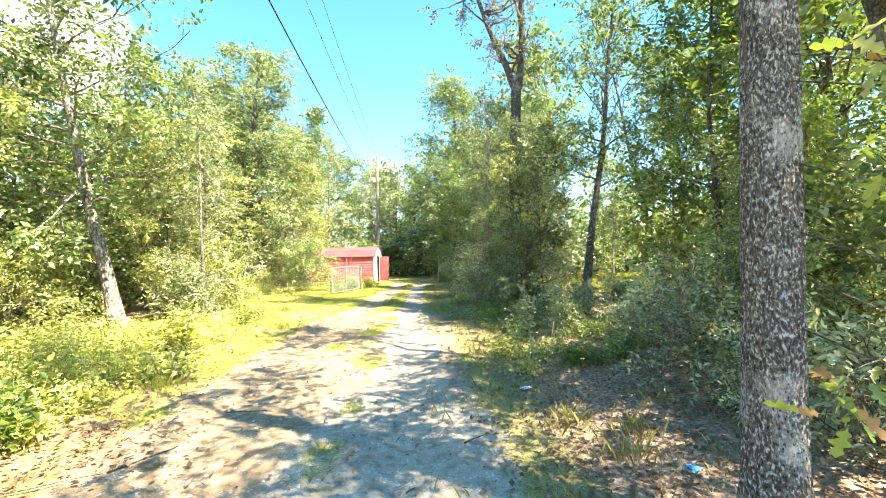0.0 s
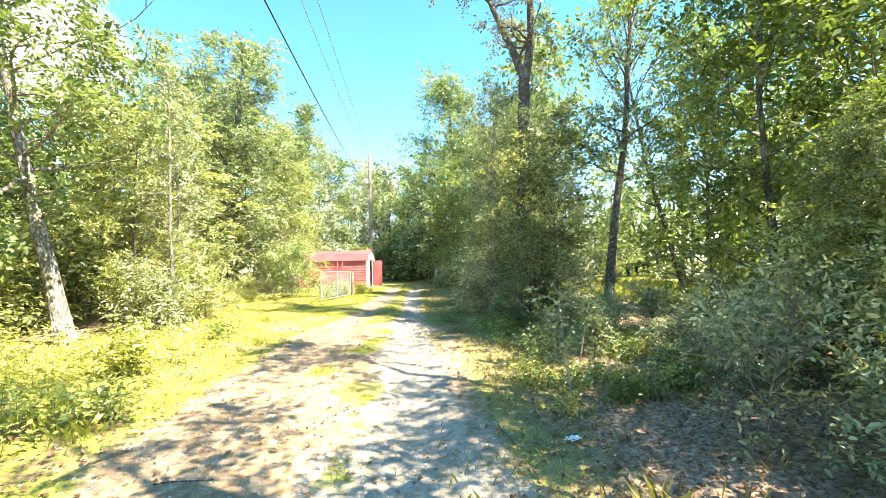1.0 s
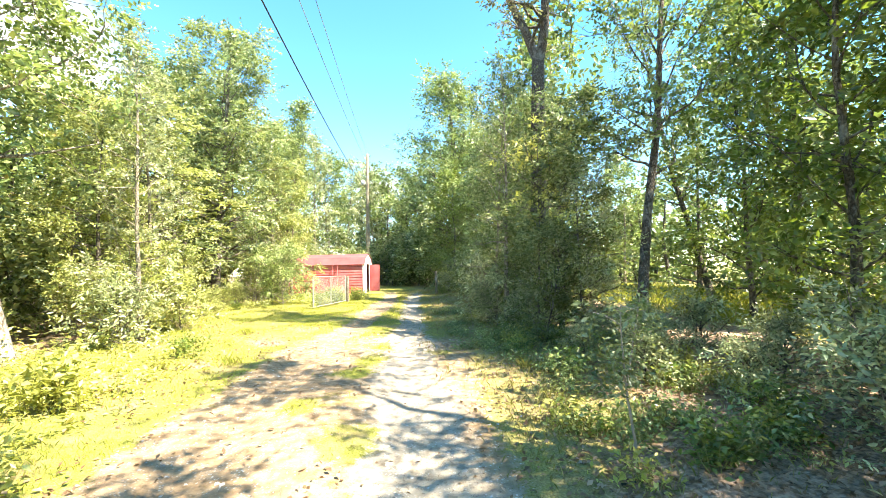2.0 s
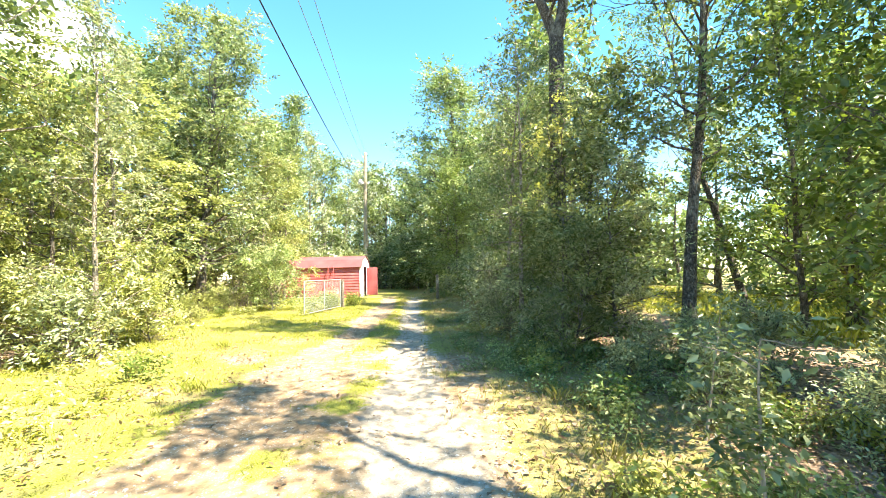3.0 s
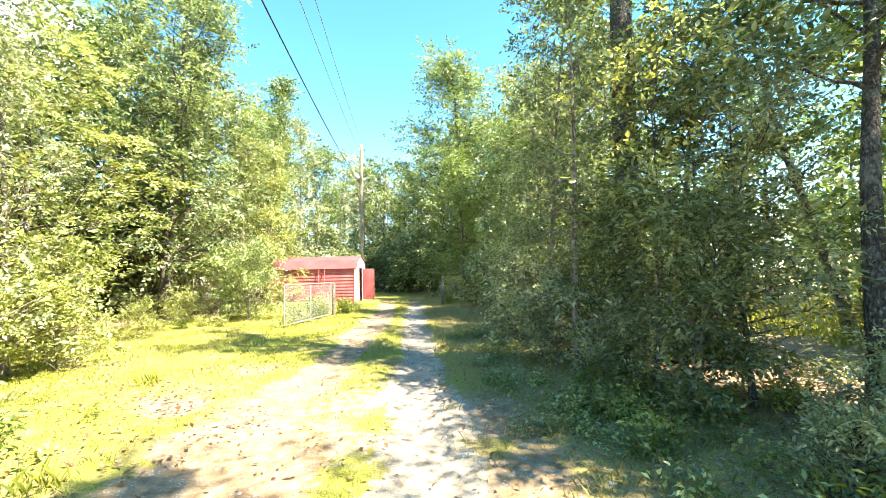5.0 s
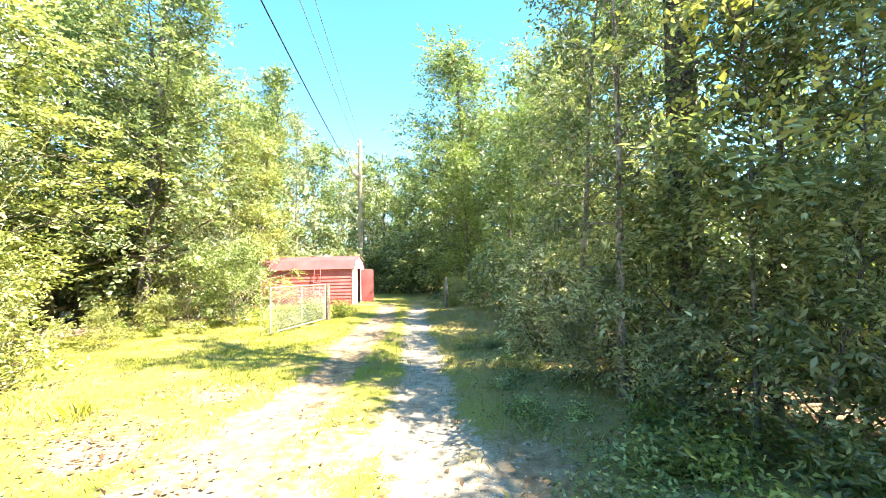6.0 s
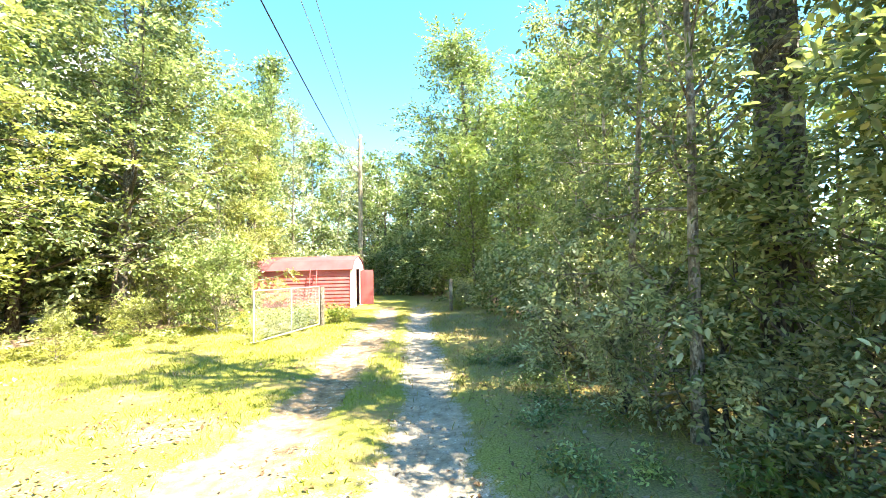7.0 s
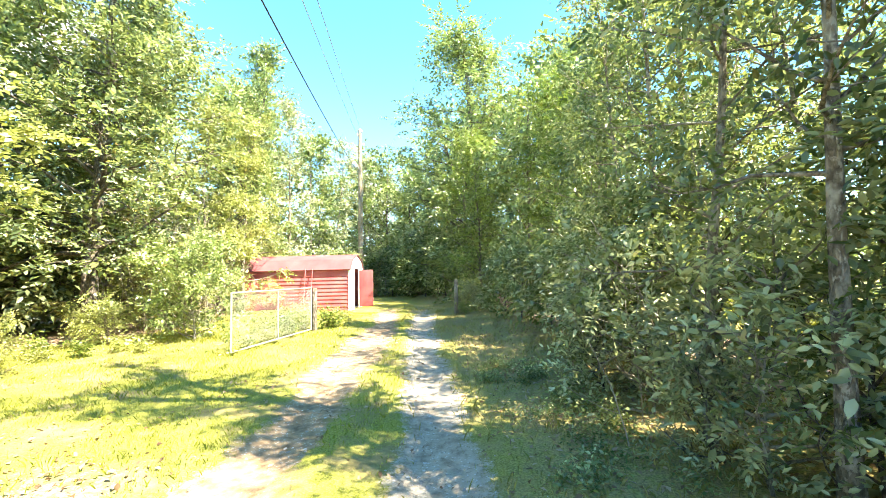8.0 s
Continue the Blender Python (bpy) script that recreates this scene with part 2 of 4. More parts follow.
M_LITTER = blade_material("dry_leaf", (0.12, 0.07, 0.04), (0.27, 0.18, 0.115), (0.46, 0.36, 0.27), (0.3, 0.2, 0.1))
M_STONE = stone_material()
M_RED = paint_material("red_paint", (0.42, 0.075, 0.085), (0.50, 0.15, 0.155), (0.34, 0.13, 0.09))
M_ROOF = paint_material("roof_paint", (0.19, 0.045, 0.052), (0.23, 0.075, 0.082), (0.15, 0.055, 0.05), 0.75)
M_WHITE = paint_material("white_paint", (0.78, 0.77, 0.74), (0.70, 0.69, 0.66), (0.42, 0.30, 0.22))
M_STEEL = paint_material("galvanised", (0.50, 0.51, 0.51), (0.42, 0.43, 0.43), (0.30, 0.24, 0.19), 0.45, 0.7)
M_WOOD = bark_material("pole_wood", (0.32, 0.25, 0.17), (0.46, 0.37, 0.26), (0.50, 0.43, 0.33), 0.6)
M_POST = bark_material("post_wood", (0.08, 0.07, 0.055), (0.22, 0.19, 0.155), (0.34, 0.32, 0.28), 0.8)
M_DARK = Nodes("dark_inside").base((0.02, 0.018, 0.016), 0.9).mat
M_CABLE = Nodes("cable_black").base((0.012, 0.012, 0.013), 0.6).mat
M_ALU = Nodes("cable_grey").base((0.32, 0.34, 0.36), 0.5, 0.6).mat

R = np.random.RandomState


# ---- mesh helpers ----
def mesh_of(name, V, F, mat, smooth=False):
    """A mesh from arrays: vertices (n, 3) and faces (m, 3) or (m, 4)."""
    V, F = np.asarray(V, np.float32), np.asarray(F, np.int32)
    me = bpy.data.meshes.new(name)
    me.vertices.add(len(V))
    me.vertices.foreach_set("co", V.ravel())
    k = F.shape[1]
    me.loops.add(F.size)
    me.loops.foreach_set("vertex_index", F.ravel())
    me.polygons.add(len(F))
    me.polygons.foreach_set("loop_start", np.arange(0, F.size, k, dtype=np.int32))
    me.polygons.foreach_set("loop_total", np.full(len(F), k, np.int32))
    if smooth:
        me.polygons.foreach_set("use_smooth", np.ones(len(F), bool))
    me.materials.append(mat)
    me.update(calc_edges=True)
    return me


def part(name, data, parent=None, label="", material=None):
    """Links a mesh, or a bmesh with its material, as one object under a thing or a part."""
    if isinstance(data, bmesh.types.BMesh):
        me = bpy.data.meshes.new(name)
        data.to_mesh(me)
        data.free()
        me.materials.append(material)
        data = me
    ob = new(name, data)
    if parent:
        ob.parent = parent
    return tagged(ob, label)


def thing(name, label, category, group="", at=(0, 0, 0), turn=0.0, kind=""):
    ob = tagged(new(name), label, category, group, kind)
    ob.empty_display_size = 0.2
    ob.matrix_basis = pose(*at, 0, 0, turn)
    return ob


def smooth_noise(x, y, s, seed=0):
    """Cheap value noise on arrays, about -1 to 1, features of size s."""
    x, y = np.asarray(x, float) / s + seed * 17.3, np.asarray(y, float) / s - seed * 9.1
    return (np.sin(x * 1.7 + 1.3 * np.sin(y * 1.1 + seed)) * np.cos(y * 1.9 - 1.1 * np.sin(x * 0.8 + 2.0)) + 0.6 * np.sin(x * 3.1 + y * 2.3 + seed) * np.cos(y * 3.7 - x * 1.3)) / 1.6


def track_x(y):
    """The middle of the two wheel tracks at y."""
    y = np.asarray(y, float)
    left = np.maximum(-0.8 - 0.0165 * np.clip(22 - y, 0, 30) ** 1.7, -1.75) + 0.06 * np.sin(y * 0.6)
    right = -0.04 + 0.042 * np.clip(y - 12, 0, 12) + 0.05 * np.sin(y * 0.5 + 1)
    return left, right


def ground_z(x, y):
    x, y = np.asarray(x, float), np.asarray(y, float)
    z = 0.0155 * np.clip(y, -3, 30)
    near = np.exp(-(np.clip(np.abs(x) - 6, 0, None) / 14) ** 2) * np.exp(-(np.clip(np.abs(y - 14) - 20, 0, None) / 20) ** 2)
    z = z + near * (0.035 * smooth_noise(x, y, 1.3) + 0.012 * smooth_noise(x, y, 0.33, 3))
    l, r = track_x(y)
    for c in (l, r):
        z = z - 0.045 * np.exp(-((x - c) / 0.32) ** 2) * near
    z = z + 0.08 * np.clip((np.abs(x + 0.7) - 2.2) / 1.2, 0, 1) * near
    return z


def gz(x, y):
    return float(ground_z(x, y))


def sand_at(x, y):
    """How sandy the ground is, 0 to 1: two tracks, and the whole drive near its start."""
    l, r = track_x(y)
    wob = 0.28 * smooth_noise(x, y, 0.9, 5) + 0.14 * smooth_noise(x, y, 0.3, 6)
    wl, wr = 0.42 + 0.22 * smooth_noise(x * 0, y, 2.2, 7), 0.38 + 0.16 * smooth_noise(x * 0, y, 1.8, 8)
    t = np.maximum(1 - np.abs(x - l) / (wl + 0.25), 1 - np.abs(x - r) / (wr + 0.2))
    whole = np.clip((np.minimum(x + 2.75, 0.95 + 0.5 * np.clip((y - 7) / 4, 0, 1) - x)) / 0.5, 0, 1) * np.clip((13.0 - y) / 3 + 0.35 * smooth_noise(x, y, 1.4, 21), 0, 1)
    whole = whole * np.clip(1.0 - 1.1 * np.clip(smooth_noise(x, y, 0.75, 25) - 0.15, 0, 1) * np.clip((y - 3) / 3, 0.25, 1), 0, 1)
    whole = whole - 0.75 * np.exp(-((x + 0.7) / 0.33) ** 2) * np.clip(0.35 + 1.1 * smooth_noise(x, y, 1.0, 22) + 0.05 * (y - 6), 0, 1)
    fade = np.clip((31 - y) / 8, 0, 1)
    return np.clip(np.maximum(t * 1.3, whole) + wob * 0.8, 0, 1) * fade


def pale_at(x, y):
    """Where the sand is washed pale: the right-hand track, and the middle of the drive near its start."""
    l, r = track_x(y)
    return np.clip(np.maximum(np.exp(-((x - r) / 0.6) ** 2), np.clip((6.5 - y) / 3, 0, 1) * np.exp(-((x + 0.05) / 1.0) ** 4)) + 0.2 * smooth_noise(x, y, 0.8, 26), 0, 1)


def worn_at(x, y):
    """Thin dry turf on the shaded side of the drive."""
    return np.clip((x - 0.2) / 0.9, 0, 1)


def needles_at(x, y):
    """Red-brown pine needles along the left bank."""
    return np.clip((-1.9 - x) / 0.5, 0, 1) * np.clip((9 - y) / 3, 0, 1) * np.clip((x + 4.2) / 0.5, 0, 1)


def litter_at(x, y):
    """Dead leaves under the trees, and on the left bank by the drive's start."""
    right = np.clip((x - 0.35 - 0.55 * np.clip(y - 4.5, 0, 3.2) - 0.1 * np.clip(y - 7.7, 0, 8)) / 1.6, 0, 1)
    left = np.clip((-6.2 - 2.6 * np.exp(-((y - 17.0) / 2.6) ** 2) - x) / 1.0, 0, 1)
    right = right * np.clip((7.6 - x) / 1.5, 0, 1)
    bank = np.exp(-((x + 2.95) / (0.5 + 0.35 * np.clip((6 - y) / 3, 0, 1))) ** 2) * np.clip((7.0 - y) / 2.5, 0, 1) * (0.62 + 0.3 * smooth_noise(x, y, 1.1, 23))
    bank = np.maximum(bank, 0.55 * np.exp(-((x + 3.0) / 0.9) ** 2) * np.clip((15 - y) / 3, 0, 1) * np.clip((y - 6.5) / 2, 0, 1) * (0.7 + 0.9 * smooth_noise(x, y, 0.9, 24)))
    return np.clip(np.maximum(np.maximum(right, left), bank) + 0.25 * smooth_noise(x, y, 0.7, 9), 0, 1)


def spread(a, b, step, far):
    """Grid lines: even between a and b, then ever wider out to far."""
    mid = np.arange(a, b + 1e-6, step)
    out, d = [], step
    while not out or out[-1] < far:
        d *= 1.35
        out.append((out[-1] if out else 0) + d)
    out = np.array(out)
    return np.concatenate([a - out[::-1], mid, b + out])


def make_ground():
    xs, ys = spread(-8, 7, 0.12, 900), spread(-2, 31, 0.15, 900)
    X, Y = np.meshgrid(xs, ys)
    V = np.stack([X, Y, ground_z(X, Y)], -1).reshape(-1, 3)
    nx, ny = len(xs), len(ys)
    i = np.arange(nx * ny).reshape(ny, nx)
    F = np.stack([i[:-1, :-1], i[:-1, 1:], i[1:, 1:], i[1:, :-1]], -1).reshape(-1, 4)
    me = mesh_of("ground", V, F, M_GROUND, True)
    for name, fn in (("sand", sand_at), ("litter", litter_at), ("pale", pale_at), ("worn", worn_at), ("needles", needles_at)):
        a = me.attributes.new(name, "FLOAT", "POINT")
        a.data.foreach_set("value", fn(V[:, 0], V[:, 1]).astype(np.float32))
    tagged(new("ground", me), "sandy two-track drive through sunlit grass and leaf litter", "ground", kind="structure")


make_ground()


# ---- plants ----
def unit(v):
    return v / np.maximum(np.linalg.norm(v, axis=-1, keepdims=True), 1e-9)


def tube(path, radii, sides=6):
    """A tapered tube along a path, open at the ends."""
    path, radii = np.asarray(path, float), np.asarray(radii, float)
    d = unit(np.gradient(path, axis=0))
    ref = np.where(np.abs(d[:, 2:3]) > 0.9, np.array([[1.0, 0, 0]]), np.array([[0, 0, 1.0]]))
    a = unit(np.cross(d, ref))
    b = np.cross(d, a)
    ang = np.linspace(0, 2 * np.pi, sides, endpoint=False)
    ring = np.cos(ang)[None, :, None] * a[:, None] + np.sin(ang)[None, :, None] * b[:, None]
    V = (path[:, None] + ring * radii[:, None, None]).reshape(-1, 3)
    n = len(path)
    i = np.arange(n * sides).reshape(n, sides)
    j = np.roll(i, -1, axis=1)
    F = np.stack([i[:-1], j[:-1], j[1:], i[1:]], -1).reshape(-1, 4)
    return V, F


def join(pieces):
    Vs, Fs, k = [], [], 0
    for V, F in pieces:
        Vs.append(V), Fs.append(np.asarray(F) + k)
        k += len(V)
    return np.concatenate(Vs), np.concatenate(Fs)


def leaves(rng, C, size, width=0.5, up=0.9, droop=0.25, out=None):
    """Folded leaves of two triangles at the places C."""
    n = len(C)
    a = rng.normal(size=(n, 3)) * np.array([1, 1, 0.55]) + np.array([0, 0, -droop])
    if out is not None:
        a = a + out
    a = unit(a)
    nn = rng.normal(size=(n, 3)) * 0.75 + np.array([0, 0, up])
    b = unit(np.cross(nn, a))
    nn = np.cross(a, b)
    L = (size * rng.uniform(0.6, 1.35, n))[:, None]
    W = L * width * 0.5
    v0 = C
    v1 = C + a * L * 0.45 + b * W + nn * L * 0.10
    v2 = C + a * L - nn * L * 0.08
    v3 = C + a * L * 0.45 - b * W + nn * L * 0.10
    V = np.stack([v0, v1, v2, v3], 1).reshape(-1, 3)
    i = np.arange(n)[:, None] * 4
    F = np.concatenate([i + np.array([[0, 1, 2]]), i + np.array([[0, 2, 3]])], 1).reshape(-1, 3)
    return V, F


def wander(rng, start, direction, length, n, bend=0.18, rise=0.0):
    """A crooked path."""
    p, d, out = np.array(start, float), unit(np.array(direction, float)), []
    step = length / (n - 1)
    for k in range(n):
        out.append(p.copy())
        d = unit(d + rng.normal(size=3) * bend + np.array([0, 0, rise]))
        p = p + d * step
    return np.array(out)


def grow(seed, height, r0, low, reach, limbs, profile="round", lean=(0, 0), sub=4, bend=0.05, rise=0.03, sides=9, steep=0.0):
    """Trunk, limbs and twigs. Returns the wood (V, F) and the twig places with their outward direction.
    low: share of the height where the limbs begin; reach: the longest limb; profile: how reach changes with height."""
    rng = R(seed)
    n = 14
    trunk = wander(rng, (0, 0, -0.15), (lean[0], lean[1], 1), height, n, bend * 0.6, 0.05)
    f = np.linspace(0, 1, n)
    rad = r0 * (1 - 0.88 * f ** 0.9) + r0 * 0.45 * np.exp(-f * 22)
    wood, tips, dirs = [tube(trunk, rad, sides)], [], []
    for k in range(limbs):
        h = low + (1 - low) * (k + rng.uniform(0, 0.8)) / limbs
        h = min(low + (h - low) * (h - low) ** 0.25 if profile == "oval" else h, 0.985)
        p0 = np.array([np.interp(h, f, trunk[:, c]) for c in range(3)])
        ang = k * 2.39996 + rng.uniform(-0.5, 0.5)
        u = (h - low) / (1 - low)
        size = {"round": math.sin(math.pi * (0.12 + 0.80 * u)) ** 0.7, "cone": 1.05 - 0.92 * u, "oval": 0.14 + 0.86 * (1 - u) ** 0.5 if u > 0.25 else 0.72 + 0.9 * u, "column": 0.85 - 0.45 * u ** 2, "top": 0.35 + 0.75 * u - 0.5 * u ** 6,
                "bush": 0.9 - 0.25 * u}[profile] * rng.uniform(0.7, 1.15)
        ln = reach * size
        el = rng.uniform(-0.05, 0.45) + 0.55 * u + steep
        d = np.array([math.cos(ang) * math.cos(el), math.sin(ang) * math.cos(el), math.sin(el)])
        path = wander(rng, p0, d, ln, 6, 0.18, rise)
        r1 = max(0.012, np.interp(h, f, rad) * 0.42)
        wood.append(tube(path, r1 * np.linspace(1, 0.22, 6), 4))
        for s in range(sub):
            q = rng.uniform(0.25, 1.0)
            ps = np.array([np.interp(q, np.linspace(0, 1, 6), path[:, c]) for c in range(3)])
            ds = unit(unit(path[-1] - path[0]) + rng.normal(size=3) * 0.75)
            tw = wander(rng, ps, ds, ln * rng.uniform(0.22, 0.45), 4, 0.22, rise)
            wood.append(tube(tw, r1 * 0.4 * np.linspace(1, 0.2, 4), 3))
            for m in (1, 2, 3):
                tips.append(tw[m]), dirs.append(ds)
        tips.append(path[-1]), dirs.append(d)
    return join(wood), np.array(tips), np.array(dirs)


def sprays(rng, C, way, size, width=0.5, per=7, tilt=0.45, fine=False):
    """Twig ends at the places C that point along way, each with leaves set alternately along it, faces turned up and outward."""
    n = len(C)
    way = unit(way)
    side_up = np.array([0, 0, 0.8]) + 0.55 * way * np.array([1, 1, 0]) + rng.normal(size=(n, 3)) * tilt
    b = unit(np.cross(side_up, way))
    up = np.cross(way, b)
    S = size * rng.uniform(0.75, 1.25, n)
    k = np.arange(per)
    along = np.where(k == per - 1, 1.0, (k // 2 + 0.35 * (k % 2)) / (per / 2.0))
    hand = np.where(k == per - 1, 0.0, np.where(k % 2 == 0, 1.0, -1.0))
    base = C[:, None] + way[:, None] * (S[:, None] * 2.6 * along[None])[..., None] - up[:, None] * (S[:, None] * 0.5 * along[None] ** 2)[..., None]
    a = way[:, None] * (0.55 + 0.45 * (hand == 0))[None, :, None] + b[:, None] * (0.85 * hand)[None, :, None] + rng.normal(size=(n, per, 3)) * 0.28
    nn = up[:, None] + rng.normal(size=(n, per, 3)) * 0.42
    a, nn, base = unit(a).reshape(-1, 3), nn.reshape(-1, 3), base.reshape(-1, 3)
    c = unit(np.cross(nn, a))
    nn = np.cross(a, c)
    L = (np.repeat(S, per) * rng.uniform(0.65, 1.2, n * per))[:, None]
    W = L * width * 0.5
    if fine:
        V = np.stack([base, base + a * L * 0.30 + c * W * 0.9 + nn * L * 0.07, base + a * L * 0.68 + c * W * 0.75 + nn * L * 0.04, base + a * L - nn * L * 0.12,
                      base + a * L * 0.68 - c * W * 0.75 + nn * L * 0.04, base + a * L * 0.30 - c * W * 0.9 + nn * L * 0.07], 1).reshape(-1, 3)
        i = np.arange(n * per)[:, None] * 6
        return V, np.concatenate([i + np.array([[0, 3, 2, 1]]), i + np.array([[0, 5, 4, 3]])], 1).reshape(-1, 4)
    V = np.stack([base, base + a * L * 0.45 + c * W + nn * L * 0.09, base + a * L - nn * L * 0.10, base + a * L * 0.45 - c * W + nn * L * 0.09], 1).reshape(-1, 3)
    i = np.arange(n * per)[:, None] * 4
    return V, np.concatenate([i + np.array([[0, 1, 2]]), i + np.array([[0, 2, 3]])], 1).reshape(-1, 3)


def foliage(seed, tips, dirs, count, size, blob, width=0.5, up=0.9, droop=0.25, flat=0.55, clumpy=2.6, fine=False):
    """Leaves in uneven sprays round the twigs, in clumps with gaps between them."""
    rng = R(seed + 500)
    per = 7
    n = count // per
    wgt = rng.uniform(0.12, 1.0, len(tips)) ** clumpy
    idx = rng.choice(len(tips), n, p=wgt / wgt.sum())
    rad = blob * (0.45 + 0.7 * rng.uniform(size=len(tips)))[idx]
    off = rng.normal(size=(n, 3)) * 0.5 * rad[:, None] * np.array([1, 1, flat])
    way = unit(off) * 0.8 + unit(dirs[idx]) * 0.7 + rng.normal(size=(n, 3)) * 0.4 + np.array([0, 0, -droop])
    return sprays(rng, tips[idx] + off, way, size, width, per, fine=fine)


def tree(name, label, category, seed, leafmat, barkmat, count, size, blob, group="", width=0.5, up=0.9, droop=0.25, clumpy=2.6, fine=False, **kw):
    t = thing(name, label, category, group)
    (WV, WF), tips, dirs = grow(seed, **kw)
    part("trunk", mesh_of("trunk", WV, WF, barkmat, True), t)
    V, F = foliage(seed, tips, dirs, count, size, blob, width, up, droop, clumpy=clumpy, fine=fine)
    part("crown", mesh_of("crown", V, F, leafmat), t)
    return t


def put(t, x, y, turn=0.0, s=1.0, lean=(0, 0), dz=0.0, sz=None):
    t.matrix_basis = pose(x, y, gz(x, y) - 0.03 + dz, lean[0], lean[1], turn) @ Matrix.Diagonal((s, s, sz or s, 1))
    return t


def again(t, x, y, turn=0.0, s=1.0, lean=(0, 0), sz=None):
    c = copy_thing(t, Matrix.Identity(4))
    return put(c, x, y, turn, s, lean, 0.0, sz)


# ---- the woods on the left ----
def left_woods():
    g = "left tree line"
    a = tree("oak_tree", "tall dense dark green oak at the edge of the grass", "tree", 11, M_LEAF_DARK, M_BARK, 40000, 0.12, 0.46, g, width=0.52, clumpy=1.4,
             height=11.6, r0=0.17, low=0.17, reach=3.3, limbs=64, profile="oval", rise=0.05)
    put(a, -7.9, 20.8, 160, 1.15, sz=1.0)
    b = tree("sweetgum_tree", "slender sunlit yellow-green sweetgum tree", "tree", 12, M_LEAF_GOLD, M_BARK_PALE, 11500, 0.122, 0.32, g, width=0.6,
             height=9.0, r0=0.10, low=0.06, reach=2.2, limbs=40, profile="column", rise=0.04)
    put(b, -8.1, 13.4, 0, 0.66)
    c = tree("pale_tree", "thin pale-leaved tree with bare twig tips", "tree", 13, M_LEAF_PALE, M_BARK_PALE, 4600, 0.088, 0.24, g,
             height=8.6, r0=0.07, low=0.12, reach=1.35, limbs=36, profile="column", rise=0.08)
    put(c, -5.6, 11.8, 80, 0.84)
    d = tree("leaning_tree", "old leaning tree with pale sunlit bark", "tree", 14, M_LEAF_SUN, M_BARK_PATCHED, 15000, 0.125, 0.36, g, width=0.55,
             height=11.0, r0=0.15, low=0.26, reach=3.0, limbs=44, profile="round", lean=(-0.25, 0.0), rise=0.0)
    put(d, -6.45, 9.75, 0)
    fa = tree("oak_tree", "broad green oak deeper in the woods", "tree", 15, M_LEAF_SUN, M_BARK, 4000, 0.27, 0.50, g, width=0.56,
              height=11.5, r0=0.17, low=0.06, reach=3.2, limbs=30, sub=3, profile="column", rise=0.05)
    put(fa, -10.4, 14.4, 120, 0.6)
    fb = tree("sweetgum_tree", "green sweetgum deeper in the woods", "tree", 16, M_LEAF_SUN, M_BARK_PALE, 4800, 0.23, 0.44, g, width=0.56,
              height=10.5, r0=0.12, low=0.05, reach=2.5, limbs=30, sub=3, profile="column", rise=0.05)
    put(fb, -9.6, 11.0, 20, 0.66)
    fc = tree("pale_tree", "grey-green thinly leaved tree deeper in the woods", "tree", 17, M_LEAF_PALE, M_BARK_PALE, 4800, 0.19, 0.40, g,
              height=11.5, r0=0.11, low=0.08, reach=2.2, limbs=30, sub=3, profile="column", rise=0.08)
    put(fc, -9.9, 8.6, 20, 0.9)
    sp = tree("spire_tree", "narrow pointed green tree beyond the oak", "tree", 18, M_LEAF_SUN, M_BARK_DARK, 9000, 0.17, 0.34, g,
              height=12.2, r0=0.12, low=0.05, reach=2.1, limbs=54, sub=3, profile="cone", rise=0.03)
    put(sp, -7.2, 28.1, 0)
    bough = tree("sweetgum_tree", "sweetgum with wide layered boughs over a dark hollow", "tree", 19, M_LEAF_GOLD, M_BARK, 13500, 0.128, 0.32, g, width=0.62,
                 height=9.6, r0=0.13, low=0.20, reach=3.0, limbs=40, profile="round", rise=-0.01)
    put(bough, -8.1, 15.8, 250, 0.95, sz=0.70)
    again(c, -6.1, 13.0, 200, 0.80), again(b, -6.4, 23.4, 160, 0.78), again(b, -8.4, 7.6, 130, 0.9), again(fa, -11.4, 18.8, 120, 0.7), again(b, -8.9, 23.0, 20, 0.95)
    again(fa, -9.6, 24.6, 200, 0.85), again(fa, -8.8, 31.4, 290, 0.95), again(bough, -7.0, 12.6, 40, 0.5), again(b, -6.2, 26.0, 75, 0.8)
    for t, x, y, turn, s in ((fc, -9.4, 16.9, 40, 0.58), (fa, -12.2, 17.5, 220, 0.7), (fb, -11.2, 21.8, 70, 1.0), (fa, -12.6, 11.6, 10, 0.75), (fb, -10.6, 5.4, 200, 0.9),
                             (fa, -9.4, 3.4, 300, 1.05), (fa, -12.8, 6.8, 60, 1.1), (fc, -9.8, 26.4, 160, 1.05), (fb, -8.2, 31.0, 300, 1.0), (fa, -11.6, 28.4, 100, 1.05),
                             (fc, -6.4, 33.2, 140, 0.95), (fb, -6.0, 36.6, 20, 0.95), (fa, -9.0, 35.5, 20, 1.05), (fc, -5.0, 41.0, 260, 1.0), (fc, -3.0, 44.5, 30, 1.0),
                             (fa, -7.6, 44.0, 250, 1.1), (fb, -1.2, 49.0, 200, 1.0), (fa, -4.6, 50.0, 90, 1.05), (fa, -11.0, 41.0, 190, 1.1), (fa, -10.6, 12.6, 300, 0.6), (fa, -10.4, 20.6, 30, 0.85)):
        again(t, x, y, turn, s)
    return fa, fb, fc


